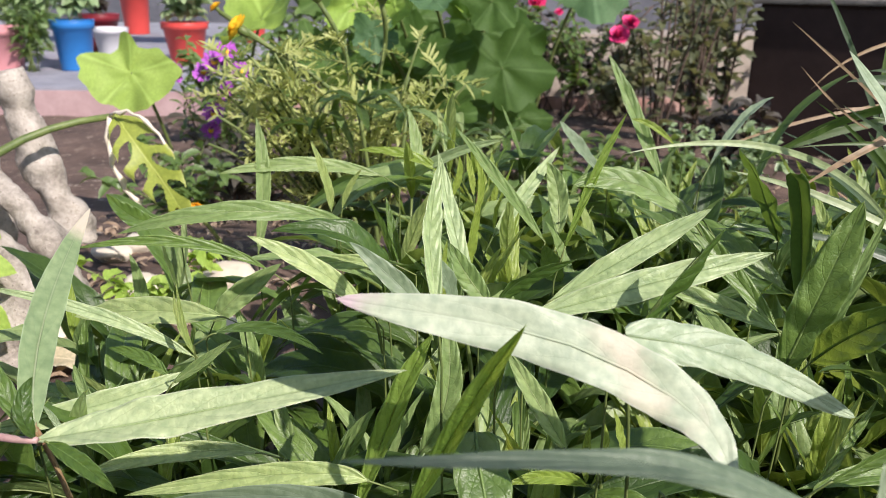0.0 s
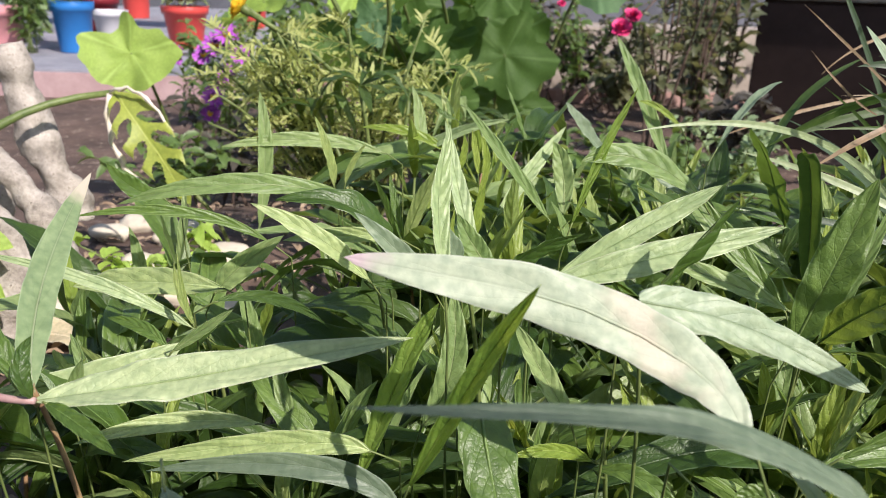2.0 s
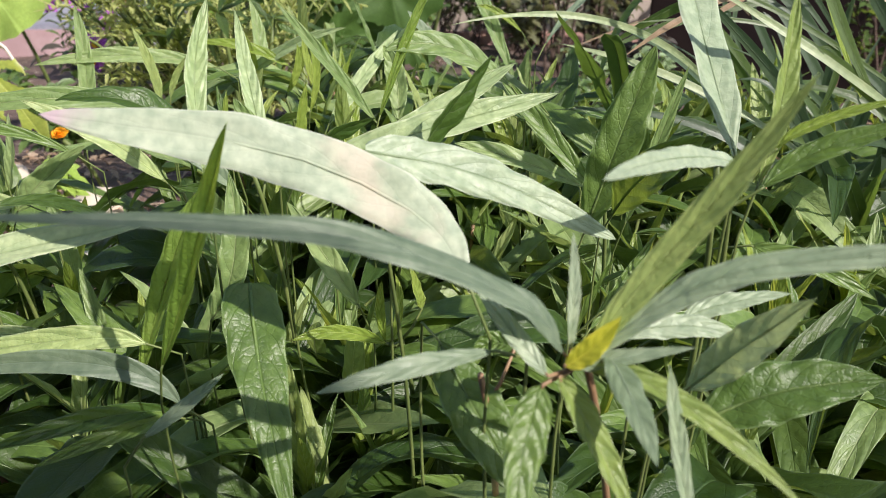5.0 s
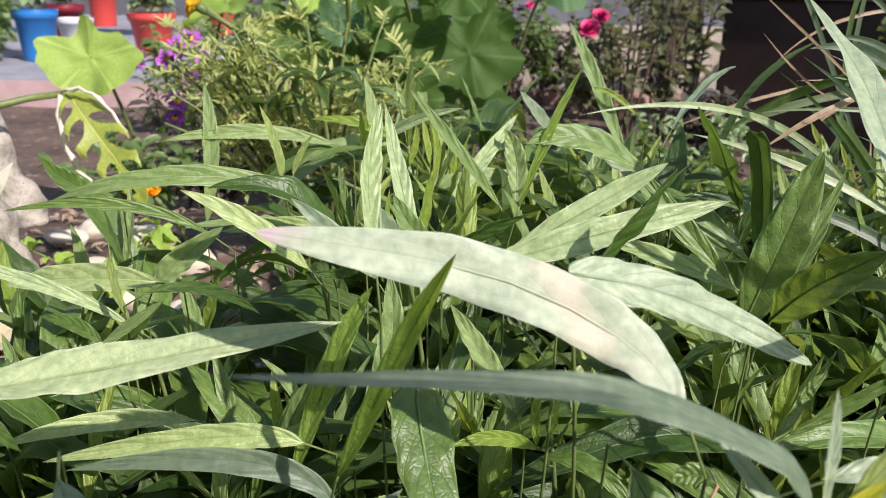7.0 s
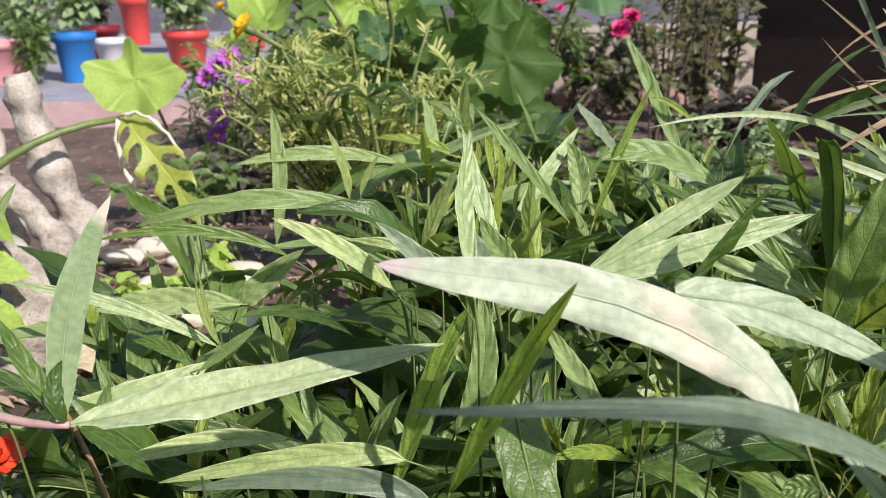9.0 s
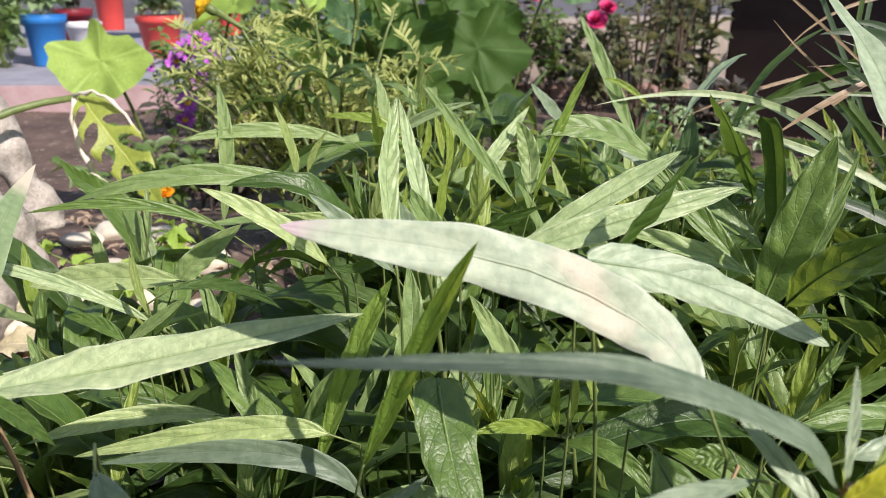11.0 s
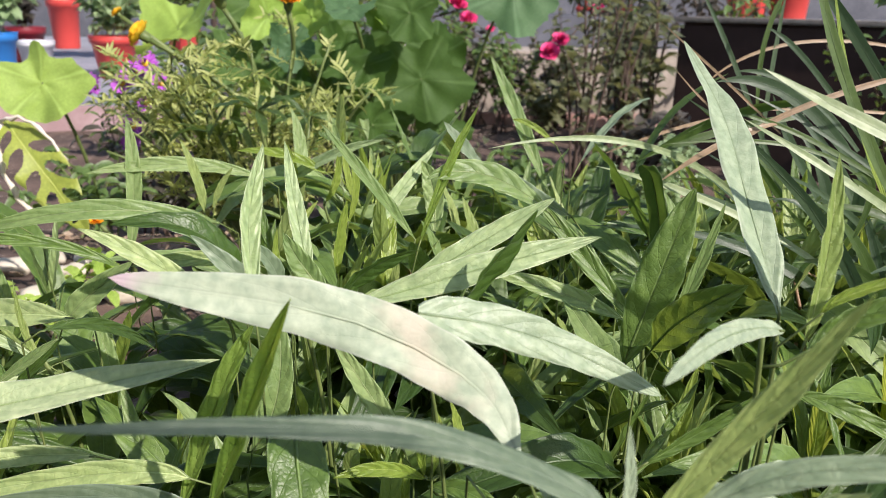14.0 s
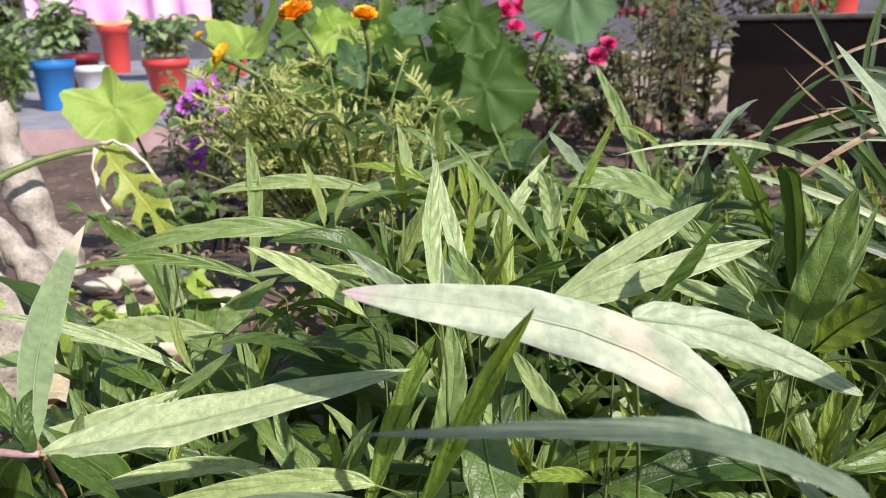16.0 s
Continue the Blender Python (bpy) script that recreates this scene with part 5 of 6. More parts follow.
# ---- shrubs of many small leaves ----
def shrub(name, label, foot, size, stems, leaves, leaf_len, leaf_wide, material, stem_material, seed, lean=0.5, category="shrub", leaf_name="foliage"):
    """A shrub: several thin stems from its foot, and foliage as one mesh of many small leaves along them."""
    rng = random.Random(seed)
    t = thing(name, foot, label, category)
    foot = Vector(foot)
    lines = []
    for i in range(stems):
        tip = foot + Vector((rng.uniform(-1, 1) * size[0], rng.uniform(-1, 1) * size[1], size[2] * rng.uniform(0.6, 1.0)))
        mid = foot.lerp(tip, 0.5) + Vector((rng.uniform(-0.2, 0.2) * size[0], 0, 0.1 * size[2]))
        root = foot + Vector((rng.uniform(-0.3, 0.3) * size[0], rng.uniform(-0.3, 0.3) * size[1], 0))
        bm = bmesh.new()
        tube(bm, [curve3(root, mid, tip, k / 8) for k in range(9)], [max(0.0022, 0.006 * size[2]) * (1.2 - 0.8 * k / 8) for k in range(9)], 6)
        part("stem", bm, stem_material, t)
        lines.append((root, mid, tip))
    bm = bmesh.new()
    for i in range(leaves):
        root, mid, tip = rng.choice(lines)
        s = rng.uniform(0.2, 1.0)
        at = curve3(root, mid, tip, s)
        az = rng.random() * math.tau
        d = Vector((math.cos(az), math.sin(az), rng.uniform(-0.5, 0.8))).normalized()
        ln = leaf_len * rng.uniform(0.6, 1.2)
        up = Vector((rng.uniform(-0.6, 0.6), rng.uniform(-0.8, 0.4), 1))
        blade(bm, at, at + d * ln * 0.5 + Vector((0, 0, ln * 0.08)), at + d * ln + Vector((0, 0, -ln * 0.15)), ln * leaf_wide, up, i, False, 4, 2)
    part("foliage", bm, material, t)
    return t, lines


BUSH_GREEN = leaf_material("bush_green", (0.045, 0.10, 0.022), (0.15, 0.23, 0.07), (0.38, 0.5, 0.07), veins=3.0, relief=0.2)
# darkened leaf colour stands in for tree shade on the bushes behind
BUSH_PALE = leaf_material("bush_pale", (0.04, 0.055, 0.025), (0.18, 0.19, 0.10), (0.42, 0.42, 0.15), veins=3.0, relief=0.2)
BUSH_DARK = leaf_material("bush_dark", (0.035, 0.04, 0.03), (0.10, 0.085, 0.07), (0.15, 0.12, 0.06), veins=3.0, relief=0.2)
BUSH_MINT = leaf_material("bush_mint", (0.22, 0.32, 0.16), (0.42, 0.51, 0.31), (0.4, 0.55, 0.15), veins=3.0, relief=0.2)
TWIG = solid_material("twig", (0.06, 0.04, 0.03), (0.13, 0.09, 0.07), scale=120, rough=0.8)

shrub("herb_bush", "dark purplish bushy herb in front of the steps", (0.64, 4.5, 0), (0.26, 0.15, 0.44), 16, 520, 0.045, 0.5, BUSH_DARK, TWIG, 31)
shrub("herb_bush", "small bush of grey-green leaves", (0.40, 4.35, 0), (0.26, 0.15, 0.56), 12, 420, 0.04, 0.45, BUSH_PALE, TWIG, 32)
shrub("leafy_stalks", "tall thin dark stalks with sparse pale leaves", (0.66, 2.75, 0), (0.14, 0.14, 0.78), 9, 100, 0.068, 0.46, BUSH_PALE, TWIG, 33)
shrub("leafy_stalks", "tall thin dark stalks with sparse pale leaves", (0.80, 2.85, 0), (0.10, 0.12, 0.80), 8, 90, 0.068, 0.46, BUSH_PALE, TWIG, 34)
shrub("low_herb", "low fleshy green herb on the soil", (0.80, 2.25, 0.0), (0.22, 0.12, 0.30), 14, 420, 0.03, 0.65, BUSH_MINT, STEM, 35)
shrub("creeper", "creeper with pale leaves before the brown wall", (1.85, 2.3, 0), (0.35, 0.25, 0.68), 10, 260, 0.05, 0.6, BUSH_DARK, TWIG, 37)
shrub("leafy_bush", "leafy green bush behind the squash vine", (-0.05, 2.7, 0), (0.30, 0.3, 0.54), 18, 520, 0.06, 0.5, BUSH_GREEN, STEM, 38)
shrub("leafy_bush", "leafy green bush behind the marigolds", (-0.48, 2.6, 0), (0.25, 0.25, 0.60), 12, 380, 0.06, 0.5, BUSH_GREEN, STEM, 39)
shrub("low_herb", "low pale-leaved herb behind the clump", (0.12, 1.55, 0.12), (0.22, 0.16, 0.18), 14, 420, 0.04, 0.55, BUSH_GREEN, STEM, 40)
shrub("low_herb", "low green herb on the dark soil", (-0.62, 1.75, 0.1), (0.18, 0.16, 0.2), 12, 260, 0.045, 0.4, BUSH_GREEN, STEM, 41)
shrub("low_herb", "dark purplish herb on the soil", (-0.55, 1.95, 0.05), (0.24, 0.18, 0.26), 14, 360, 0.05, 0.4, BUSH_DARK, TWIG, 74)
shrub("low_herb", "low green herb by the weathered logs", (-0.40, 1.02, 0.19), (0.10, 0.08, 0.12), 8, 120, 0.03, 0.5, VINE_LIGHT, STEM, 42)
shrub("hedge_bush", "green shrub beside the house steps", (-0.2, 6.2, 0), (0.7, 0.4, 1.1), 18, 700, 0.10, 0.45, BUSH_GREEN, TWIG, 43)
shrub("hedge_bush", "green shrub beside the house steps", (1.6, 6.9, 0.5), (0.9, 0.4, 0.8), 18, 700, 0.09, 0.45, BUSH_PALE, TWIG, 44)

shrub("leafy_bush", "leafy green bush between slab and vine", (-0.95, 3.3, 0), (0.35, 0.3, 0.5), 16, 500, 0.06, 0.4, BUSH_GREEN, STEM, 61)
shrub("leafy_bush", "leafy bush at the slab's end", (-0.75, 4.6, 0), (0.5, 0.4, 0.75), 18, 600, 0.08, 0.5, BUSH_GREEN, STEM, 62)
shrub("leafy_bush", "leafy bush behind the squash vine", (-0.1, 4.2, 0), (0.5, 0.3, 0.72), 18, 650, 0.07, 0.5, BUSH_GREEN, STEM, 63)
shrub("herb_bush", "small bush of pale dry-edged leaves", (0.2, 2.35, 0), (0.25, 0.2, 0.24), 14, 420, 0.04, 0.5, BUSH_PALE, TWIG, 64)
shrub("low_herb", "low green herb on the dark soil", (0.45, 1.95, 0.05), (0.25, 0.2, 0.24), 14, 420, 0.045, 0.45, BUSH_GREEN, STEM, 65)
shrub("leafy_stalks", "thin dark stalks with small pale leaves", (0.95, 3.0, 0), (0.07, 0.1, 0.76), 8, 120, 0.068, 0.46, BUSH_PALE, TWIG, 66)
shrub("herb_bush", "bush with mottled leaves by the steps", (0.85, 4.3, 0), (0.25, 0.2, 0.62), 14, 460, 0.05, 0.45, BUSH_PALE, TWIG, 67)
shrub("hedge_bush", "leafy shrub beyond the brown wall", (2.6, 3.9, 0), (0.8, 0.3, 1.0), 16, 600, 0.07, 0.5, BUSH_GREEN, TWIG, 68)

for k, (x, y, h, m) in enumerate(((0.93, 3.4, 0.66, BUSH_PALE), (1.1, 3.9, 0.8, BUSH_DARK), (0.35, 4.6, 0.6, BUSH_DARK), (1.25, 4.4, 0.85, BUSH_GREEN), (1.55, 3.7, 0.95, BUSH_GREEN), (2.1, 3.3, 1.0, BUSH_DARK), (0.70, 3.9, 0.36, BUSH_PALE), (0.86, 2.6, 0.30, BUSH_DARK))):
    shrub("leafy_stalks", "mottled dark and pale leaves on thin stalks", (x, y, 0), (0.17, 0.12, h), 9, 190, 0.075, 0.45, m, TWIG, 90 + k)

rose, lines = shrub("rose_bush", "rose bush with crimson blooms by the steps", (0.62, 4.15, 0), (0.5, 0.25, 0.66), 12, 380, 0.055, 0.6, BUSH_GREEN, TWIG, 45)
rng = random.Random(45)
for p, r in (((0.741, 4.05, 0.412), 0.054), ((0.80, 4.1, 0.47), 0.045), ((0.33, 4.0, 0.565), 0.045), ((0.285, 4.0, 0.64), 0.055), ((0.36, 4.05, 0.66), 0.05), ((0.45, 4.1, 0.52), 0.022), ((0.10, 4.1, 0.60), 0.025), ((1.0, 4.2, 0.62), 0.035)):
    flower_head(rose, p, r, (rng.uniform(-0.3, 0.3), -0.7, 0.7), PETAL_PINK, rng, 5, 9, 0.8, 0.9, calyx=True)
    bm = bmesh.new()
    foot = min((l[2] for l in lines), key=lambda q: (q - Vector(p)).length)
    tube(bm, [foot, foot.lerp(Vector(p), 0.5) + Vector((0, 0.02, -0.02)), Vector(p) - Vector((0, -0.02, 0.02))], [0.004, 0.0035, 0.003], 6)
    part("stem", bm, TWIG, rose)

aster, lines = shrub("aster_plant", "purple aster plant with dark foliage", (-0.72, 2.35, 0), (0.14, 0.12, 0.42), 12, 260, 0.05, 0.25, BUSH_GREEN, TWIG, 46)
rng = random.Random(46)
for p, r in (((-0.70, 2.3, 0.43), 0.03), ((-0.66, 2.28, 0.46), 0.03), ((-0.74, 2.32, 0.40), 0.026), ((-0.78, 2.2, 0.41), 0.028), ((-0.80, 2.25, 0.395), 0.02), ((-0.68, 2.2, 0.30), 0.028), ((-0.70, 2.22, 0.25), 0.024), ((-0.64, 2.35, 0.40), 0.028), ((-0.67, 2.3, 0.35), 0.025)):
    flower_head(aster, p, r * 1.15, (rng.uniform(-0.4, 0.4), -0.8, 0.5), PETAL_PURPLE, rng, 2, 16, 0.2, 0.3, eye=PETAL_YELLOW)

# ---- pots on the slab ----
PINK = plastic("pink_plastic", (0.58, 0.26, 0.28))
pot("bucket", (-2.42, 5.0, 0.13), 0.12, 0.092, 0.30, BLUE, "blue plastic bucket holding a leafy pot plant")
shrub("pot_plant", "pale green leafy pot plant in the bucket", (-2.42, 5.0, 0.38), (0.20, 0.14, 0.42), 12, 190, 0.10, 0.6, BUSH_MINT, STEM, 51, category="plant")
pot("flower_pot", (-1.90, 5.5, 0.13), 0.145, 0.10, 0.27, RED, "red plastic flower pot with green plant")
shrub("pot_plant", "pale green leafy plant in a red pot", (-1.90, 5.5, 0.36), (0.22, 0.16, 0.33), 12, 190, 0.10, 0.65, BUSH_MINT, STEM, 52, category="plant")
pot("flower_pot", (-3.55, 8.74, 0.13), 0.155, 0.12, 0.50, RED, "tall red plastic flower pot")
pot("flower_pot", (-2.50, 5.7, 0.13), 0.115, 0.08, 0.22, WHITE, "white plastic flower pot")
pot("flower_pot", (-2.70, 6.0, 0.13), 0.13, 0.09, 0.30, MAROON, "dark maroon plastic flower pot")
shrub("pot_plant", "dark reddish pot plant", (-2.70, 6.0, 0.38), (0.14, 0.12, 0.32), 10, 170, 0.08, 0.5, BUSH_DARK, TWIG, 53, category="plant")
tub = pot("tub", (-2.86, 4.9, 0.13), 0.17, 0.14, 0.26, PINK, "pink plastic tub with white rim on the slab")
shrub("pot_plant", "flowering pot plant behind the tub", (-3.0, 5.5, 0.13), (0.26, 0.16, 0.62), 14, 260, 0.10, 0.55, BUSH_MINT, STEM, 54, category="plant")
shrub("pot_plant", "tall leafy plant with pale leaves", (-3.4, 6.4, 0.13), (0.4, 0.2, 0.85), 16, 300, 0.11, 0.5, BUSH_PALE, STEM, 55, category="plant")
shrub("pot_plant", "drooping green plant beside the bucket", (-2.62, 4.85, 0.13), (0.10, 0.1, 0.42), 9, 150, 0.10, 0.2, BUSH_GREEN, STEM, 56, category="plant")
shrub("creeper", "creeper with small leaves over the brown wall", (1.75, 2.62, 0), (0.35, 0.12, 0.78), 14, 480, 0.045, 0.6, BUSH_GREEN, TWIG, 71)
shrub("hedge_bush", "green shrub behind the brown wall", (2.3, 3.3, 0), (0.5, 0.3, 0.95), 16, 620, 0.06, 0.5, BUSH_GREEN, TWIG, 72)
shrub("hedge_bush", "dark shrub behind the brown wall", (1.75, 4.4, 0), (0.45, 0.3, 0.85), 14, 520, 0.06, 0.5, BUSH_DARK, TWIG, 73)
shrub("hedge_bush", "dense green shrub on the upper step", (2.6, 6.5, 0.575), (1.1, 0.25, 0.9), 26, 1000, 0.085, 0.5, BUSH_GREEN, TWIG, 75)
pot("flower_pot", (-2.05, 7.7, 0.13), 0.17, 0.12, 0.42, RED, "red plastic flower pot farther back on the slab")
shrub("pot_plant", "dark leafy plant in the far pot", (-2.05, 7.7, 0.5), (0.3, 0.2, 0.4), 12, 220, 0.10, 0.5, BUSH_GREEN, STEM, 57, category="plant")
for x, y in ((2.43, 5.9), (2.77, 5.97)):
    pot("flower_pot", (x, y, 0.575), 0.15, 0.12, 0.34, RED, "red plastic flower pot on the upper step")
gate = thing("metal_gate", (1.75, 7.4, 0.575), "red painted metal gate with upright bars", "gate")
for z in (0.62, 1.55):
    bm = bmesh.new()
    tube(bm, [Vector((1.50, 7.4, z)), Vector((1.75, 7.4, z)), Vector((2.0, 7.4, z))], [0.018] * 3, 8)
    part("rail", bm, RED, gate)
for i in range(8):
    bm = bmesh.new()
    x = 1.52 + 0.066 * i
    tube(bm, [Vector((x, 7.4, 0.575)), Vector((x, 7.4, 1.1)), Vector((x, 7.4, 1.6))], [0.011] * 3, 8)
    part("bar", bm, RED, gate)

# ---- cloth drying behind the pots ----
CLOTH = solid_material("pink_cloth", (0.72, 0.26, 0.62), (0.86, 0.56, 0.80), scale=6, rough=0.85, relief=0.3)
HEM = solid_material("orange_hem", (0.70, 0.32, 0.14), (0.80, 0.50, 0.30), scale=30, rough=0.85)
cloth = thing("cloth", (-2.8, 7.0, 0.64), "pink cloth with orange hem hanging to dry", "cloth")


def drape(z0, z1, steps, off):
    bm = bmesh.new()
    rows = []
    for i in range(steps + 1):
        z = z0 + (z1 - z0) * i / steps
        rows.append([bm.verts.new((-3.56 + 1.56 * k / 60, 7.0 + off + 0.05 * math.sin(k * 0.55) * (0.6 + 0.4 * math.sin(k * 0.17)) + 0.02 * math.sin(3 * z + k * 0.3), z + 0.012 * math.sin(k * 0.4) + 0.03 * (k / 60 - 0.5) ** 2 * 4)) for k in range(61)])
    for r0, r1 in zip(rows, rows[1:]):
        for k in range(60):
            bm.faces.new((r0[k], r0[k + 1], r1[k + 1], r1[k]))
    return bm


part("sheet", drape(0.66, 1.5, 14, 0.0), CLOTH, cloth)
part("hem", drape(0.625, 0.665, 2, -0.004), HEM, cloth, "orange hem")
line = thing("washing_line", (-4.1, 7.0, 0.13), "thin line between two wooden posts", "line")
bm = bmesh.new()
tube(bm, [Vector((-4.1, 7, 1.52)), Vector((-2.8, 7, 1.50)), Vector((-1.6, 7, 1.52))], [0.004] * 3, 5)
part("cord", bm, TWIG, line)
for x in (-4.1, -1.6):
    bm = bmesh.new()
    tube(bm, [Vector((x, 7, 0.1)), Vector((x, 7, 0.8)), Vector((x, 7, 1.6))], [0.03, 0.028, 0.025], 8)
    part("post", bm, TWIG, line)

# ---- weathered logs ----
def log(parent, pts, radii, seed, label=""):
    bm = bmesh.new()
    n, path, rad = 44, [], []
    for i in range(n):
        s = i / (n - 1) * (len(pts) - 1)
        k = min(int(s), len(pts) - 2)
        path.append(pts[k].lerp(pts[k + 1], s - k))
        rad.append(radii[k] + (radii[k + 1] - radii[k]) * (s - k))
    for _ in range(2):
        path = [path[0]] + [(path[i - 1] + path[i] * 2 + path[i + 1]) / 4 for i in range(1, n - 1)] + [path[-1]]
    rad = [r * (1 + 0.08 * noise.noise((seed * 3.1, i * 0.23, 0)) - 0.05 * (i in (11 + seed, 29 - seed))) for i, r in enumerate(rad)]
    tube(bm, path, rad, 22)
    bm.normal_update()
    for v in bm.verts:
        v.co += v.normal * (0.007 * noise.noise(v.co * 45 + Vector((seed, 0, 0))) + 0.013 * noise.noise(v.co * 21 + Vector((0, seed, 0))) + 0.002 * noise.noise(v.co * 130))
    part("log", bm, WOOD, parent, label)


wood = thing("weathered_logs", (-0.52, 1.0, 0.19), "pale grey weathered logs and roots leaning together", "log")
V = Vector
log(wood, [V((-0.577, 1.050, 0.537)), V((-0.571, 1.050, 0.479)), V((-0.551, 1.050, 0.413)), V((-0.529, 1.050, 0.349)), V((-0.512, 1.050, 0.296))], [0.019, 0.021, 0.026, 0.027, 0.028], 1)
log(wood, [V((-0.635, 1.07, 0.53)), V((-0.64, 1.06, 0.45)), V((-0.62, 1.04, 0.38)), V((-0.60, 1.0, 0.20))], [0.012, 0.020, 0.022, 0.022], 2)
log(wood, [V((-0.63, 0.98, 0.42)), V((-0.55, 0.96, 0.385)), V((-0.50, 0.95, 0.34)), V((-0.47, 0.95, 0.25)), V((-0.46, 0.95, 0.19))], [0.014, 0.018, 0.020, 0.015, 0.013], 3)
log(wood, [V((-0.62, 0.92, 0.36)), V((-0.535, 0.9, 0.335)), V((-0.50, 0.88, 0.28)), V((-0.52, 0.86, 0.22)), V((-0.56, 0.85, 0.17))], [0.016, 0.022, 0.028, 0.030, 0.026], 4)

# ---- the torn leaf ----
TORN = leaf_material("torn_leaf", (0.36, 0.45, 0.07), (0.56, 0.60, 0.18), (0.72, 0.75, 0.12), rough=0.45, through_light=0.45, veins=5.0, relief=0.4)
DRIED = solid_material("dried_margin", (0.55, 0.48, 0.38), (0.74, 0.68, 0.58), scale=150, rough=0.85, depth=0.001)
torn = thing("torn_leaf_plant", (-0.66, 0.93, 0.19), "yellow-green leaf full of holes with dried white margin", "plant")
bm = bmesh.new()
tube(bm, [curve3(V((-0.68, 0.93, 0.19)), V((-0.60, 0.94, 0.40)), V((-0.452, 1.06, 0.472)), k / 12) for k in range(13)], [0.008 - 0.0035 * k / 12 for k in range(13)], 8)
part("stalk", bm, STEM, torn)
bm = bmesh.new()
blade(bm, V((-0.447, 1.06, 0.474)), V((-0.395, 1.03, 0.418)), V((-0.352, 1.05, 0.325)), 0.066, V((0.05, -0.85, 0.5)), 5, False, 110, 44, 0.2, 0.08)
uvl = bm.loops.layers.uv.verify()
gone = []
for f in bm.faces:
    u = sum(l[uvl].uv.x for l in f.loops) / len(f.loops) - 0.5
    s = sum(l[uvl].uv.y for l in f.loops) / len(f.loops)
    if len(f.verts) != 4 or abs(u) < 0.06:
        continue
    ph = (s * 5.2 - abs(u) * 1.5 + 0.12 * noise.noise((s * 5, u * 4, 1))) % 1.0
    hole = ((ph - 0.5) / 0.31) ** 2 + ((abs(u) - 0.31) / 0.235) ** 2
    if hole < 1 and 0.08 < s < 0.9 and noise.noise((math.floor(s * 5.2 - abs(u) * 1.5) * 1.7, 3.1 if u > 0 else 0.4, 2)) > -0.3:
        gone.append(f)
bmesh.ops.delete(bm, geom=gone, context="FACES")
part("leaf", bm, TORN, torn)
bm = bmesh.new()
tube(bm, [curve3(V((-0.452, 1.055, 0.472)), V((-0.447, 1.04, 0.41)), V((-0.42, 1.045, 0.355)), k / 10) + V((0.003 * math.sin(k * 2.1), 0, 0)) for k in range(11)], [0.003 + 0.0022 * (k % 3 == 1) for k in range(11)], 7)
part("dried_margin", bm, DRIED, torn, "dried white curled margin")
bm = bmesh.new()
tube(bm, [curve3(V((-0.449, 1.052, 0.474)), V((-0.402, 1.035, 0.476)), V((-0.366, 1.04, 0.425)), k / 10) + V((0, 0, 0.002 * math.sin(k * 2.6))) for k in range(11)], [0.002 + 0.0014 * (k % 4 == 2) for k in range(11)], 7)
part("dried_margin", bm, DRIED, torn, "dried white curled margin")

for b, m, t, w in (((-0.545, 0.85, 0.455), (-0.53, 0.84, 0.42), (-0.50, 0.85, 0.365), 0.04), ((-0.535, 0.82, 0.35), (-0.505, 0.81, 0.35), (-0.47, 0.82, 0.335), 0.04), ((-0.53, 0.80, 0.31), (-0.50, 0.79, 0.295), (-0.475, 0.80, 0.27), 0.045)):
    bm = bmesh.new()
    blade(bm, V(b), V(m), V(t), w, V((0.1, -0.7, 0.7)), int(w * 1e5 + b[2] * 1000), False, 20, 10, 0.2, 0.12)
    part("leaf", bm, VINE_LIGHT, torn)
    bm = bmesh.new()
    tube(bm, [V((-0.68, 0.93, 0.19)), V((-0.62, 0.87, 0.28)), V(b)], [0.006, 0.005, 0.004], 7)
    part("stalk", bm, STEM, torn)

# ---- litter and stones ----
STONE = solid_material("pale_stone", (0.48, 0.42, 0.34), (0.68, 0.62, 0.50), scale=60, rough=0.9, relief=0.5, depth=0.003)
LITTER = solid_material("dry_litter", (0.20, 0.13, 0.08), (0.46, 0.36, 0.26), scale=80, rough=0.95)


def stone(at, r, seed, squash=0.65):
    bm = bmesh.new()
    bmesh.ops.create_icosphere(bm, subdivisions=3, radius=1.0)
    for v in bm.verts:
        k = 1 + 0.28 * noise.noise(v.co * 1.3 + Vector((seed, 0, 0))) + 0.08 * noise.noise(v.co * 4 + Vector((0, seed, 0)))
        v.co = Vector((v.co.x * r * k * 1.2, v.co.y * r * k, v.co.z * r * k * squash)) + Vector(at)
    return tagged(finish(bm, "stone", STONE), "rounded pale stone lying on the soil", "stone", "stones on the soil")


rng = random.Random(13)
for x, y, r in ((-0.50, 0.98, 0.05), (-0.42, 0.93, 0.035), (-0.36, 1.0, 0.028), (-0.33, 1.12, 0.035), (-0.45, 1.1, 0.03), (-0.28, 0.95, 0.025), (-0.38, 0.86, 0.03), (-0.58, 0.8, 0.04), (-0.486, 0.898, 0.030), (-0.441, 0.885, 0.022), (-0.421, 0.940, 0.020), (-0.626, 1.112, 0.030), (-0.548, 1.328, 0.030), (-0.459, 1.306, 0.024), (-0.465, 1.242, 0.020), (-0.568, 1.259, 0.026), (-0.549, 0.926, 0.028), (0.25, 3.0, 0.05), (0.45, 2.7, 0.04), (0.15, 2.5, 0.035)):
    stone((x, y, hills(x, y) + r * 0.35), r, rng.random() * 50)
bm = bmesh.new()
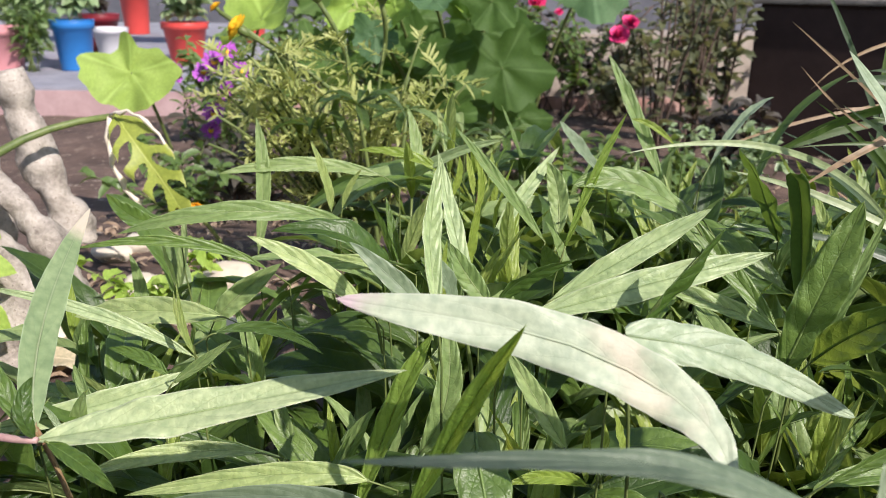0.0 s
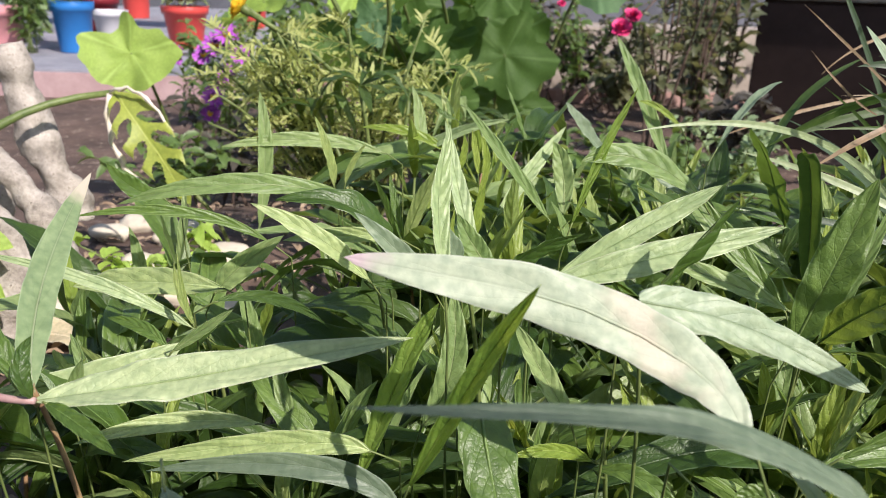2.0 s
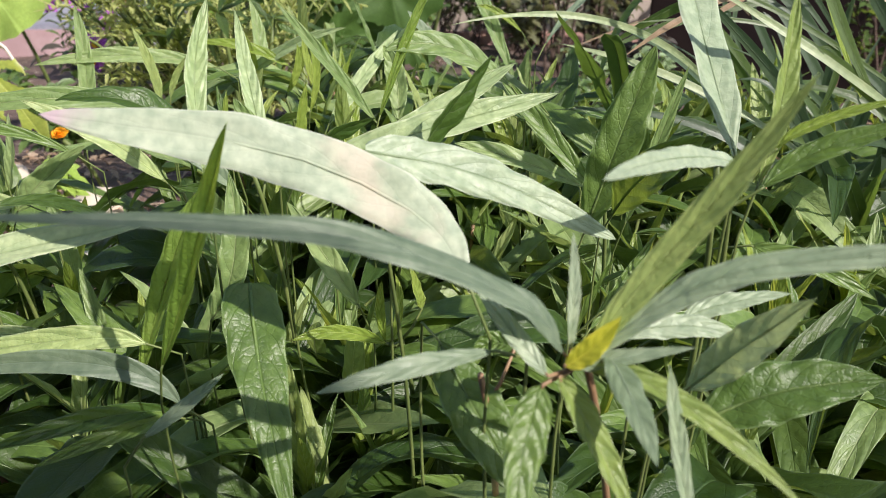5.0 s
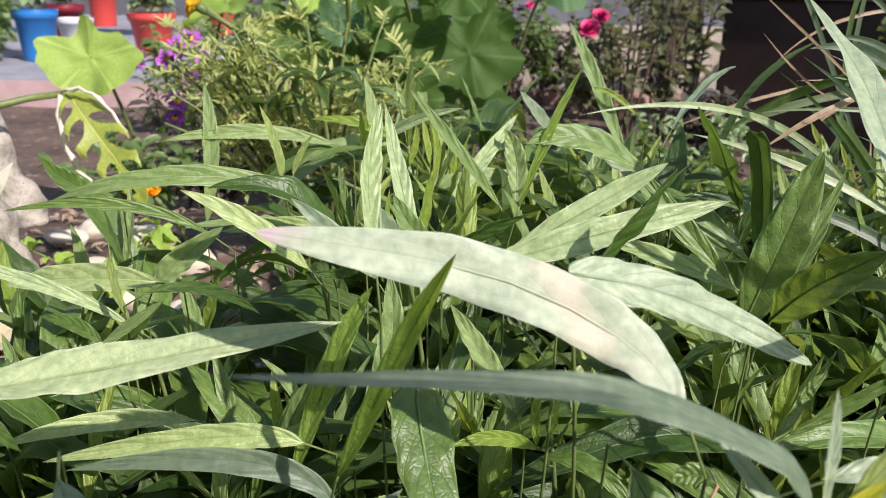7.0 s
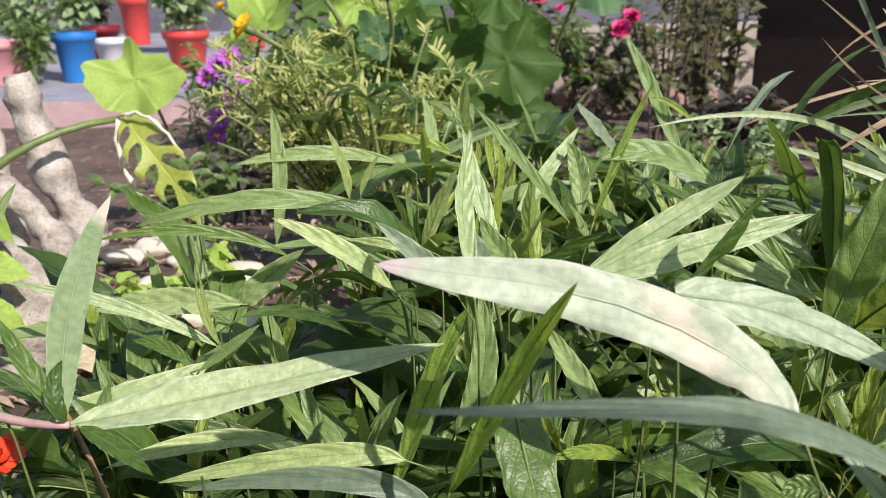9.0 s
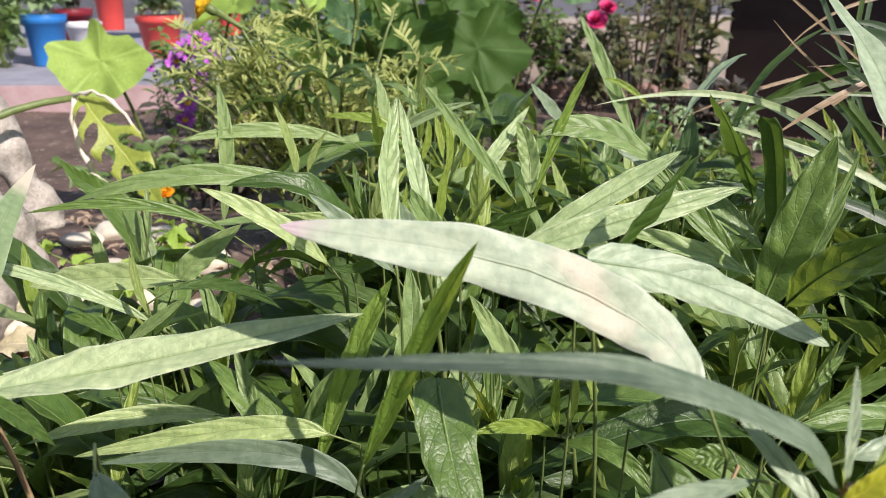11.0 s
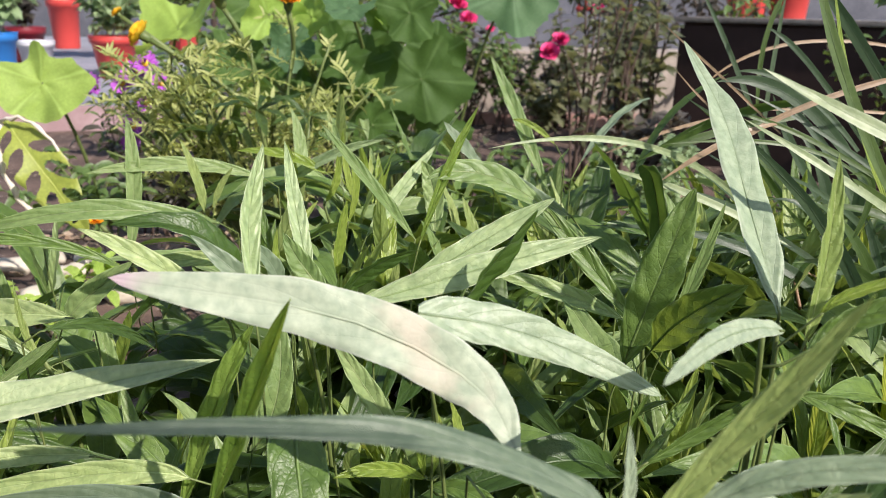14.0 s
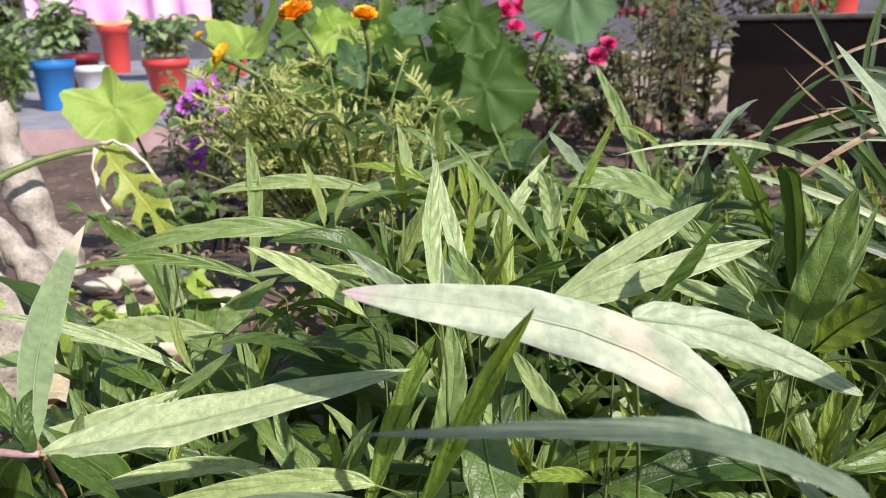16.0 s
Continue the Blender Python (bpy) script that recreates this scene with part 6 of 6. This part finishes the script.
for i in range(1500):
    x, y = (rng.uniform(-0.7, 0.2), rng.uniform(0.5, 1.7)) if i % 2 else (rng.uniform(-1.2, 2.2), rng.uniform(1.5, 5.0))
    a, r = rng.random() * math.tau, rng.uniform(0.006, 0.02)
    z = hills(x, y) + 0.003
    d = V((math.cos(a), math.sin(a), rng.uniform(-0.1, 0.3)))
    blade(bm, V((x, y, z)), V((x, y, z)) + d * r + V((0, 0, 0.006)), V((x, y, z)) + d * 2 * r, r * rng.uniform(0.5, 1.0), V((rng.uniform(-0.4, 0.4), 0, 1)), i, False, 3, 2)
tagged(finish(bm, "leaf_litter", LITTER), "dry brown fallen leaves scattered on soil", "litter", kind="stuff")

# ---- brick edging of the bed ----
BRICK = solid_material("edging_brick", (0.30, 0.16, 0.13), (0.46, 0.30, 0.26), scale=30, rough=0.9, relief=0.5)
edging = thing("bed_edging", (0.2, 4.45, 0), "row of pinkish bricks edging the flower bed", "edging")
bm = bmesh.new()
bmesh.ops.create_cube(bm, size=1)
for v in bm.verts:
    v.co = Vector((v.co.x * 0.215, v.co.y * 0.10, v.co.z * 0.075))
bmesh.ops.bevel(bm, geom=bm.edges[:], offset=0.008, segments=2, affect="EDGES")
brick_mesh = bpy.data.meshes.new("brick")
bm.to_mesh(brick_mesh)
bm.free()
brick_mesh.materials.append(BRICK)
rng = random.Random(3)
for i in range(14):
    b = new("brick", brick_mesh)
    b.parent = edging
    b.matrix_parent_inverse = edging.matrix_world.inverted()
    b.matrix_basis = pose(-0.9 + i * 0.226, 4.45 + rng.uniform(-0.01, 0.01), 0.03, rng.uniform(-3, 3), rng.uniform(-3, 3), rng.uniform(-4, 4))

# ---- a red bloom low among the leaves ----
red = thing("red_flower", (-0.220, 0.345, 0.19), "red and orange flower low among the leaves", "flower")
bm = bmesh.new()
tube(bm, [V((-0.220, 0.345, 0.19)), V((-0.218, 0.343, 0.32)), V((-0.218, 0.339, 0.404))], [0.002, 0.0018, 0.0016], 7)
part("stalk", bm, STEM, red)
flower_head(red, (-0.214, 0.335, 0.414), 0.0115, (0.5, -0.3, 0.75), PETAL_RED, random.Random(8), 3, 8, 0.6, 0.75)
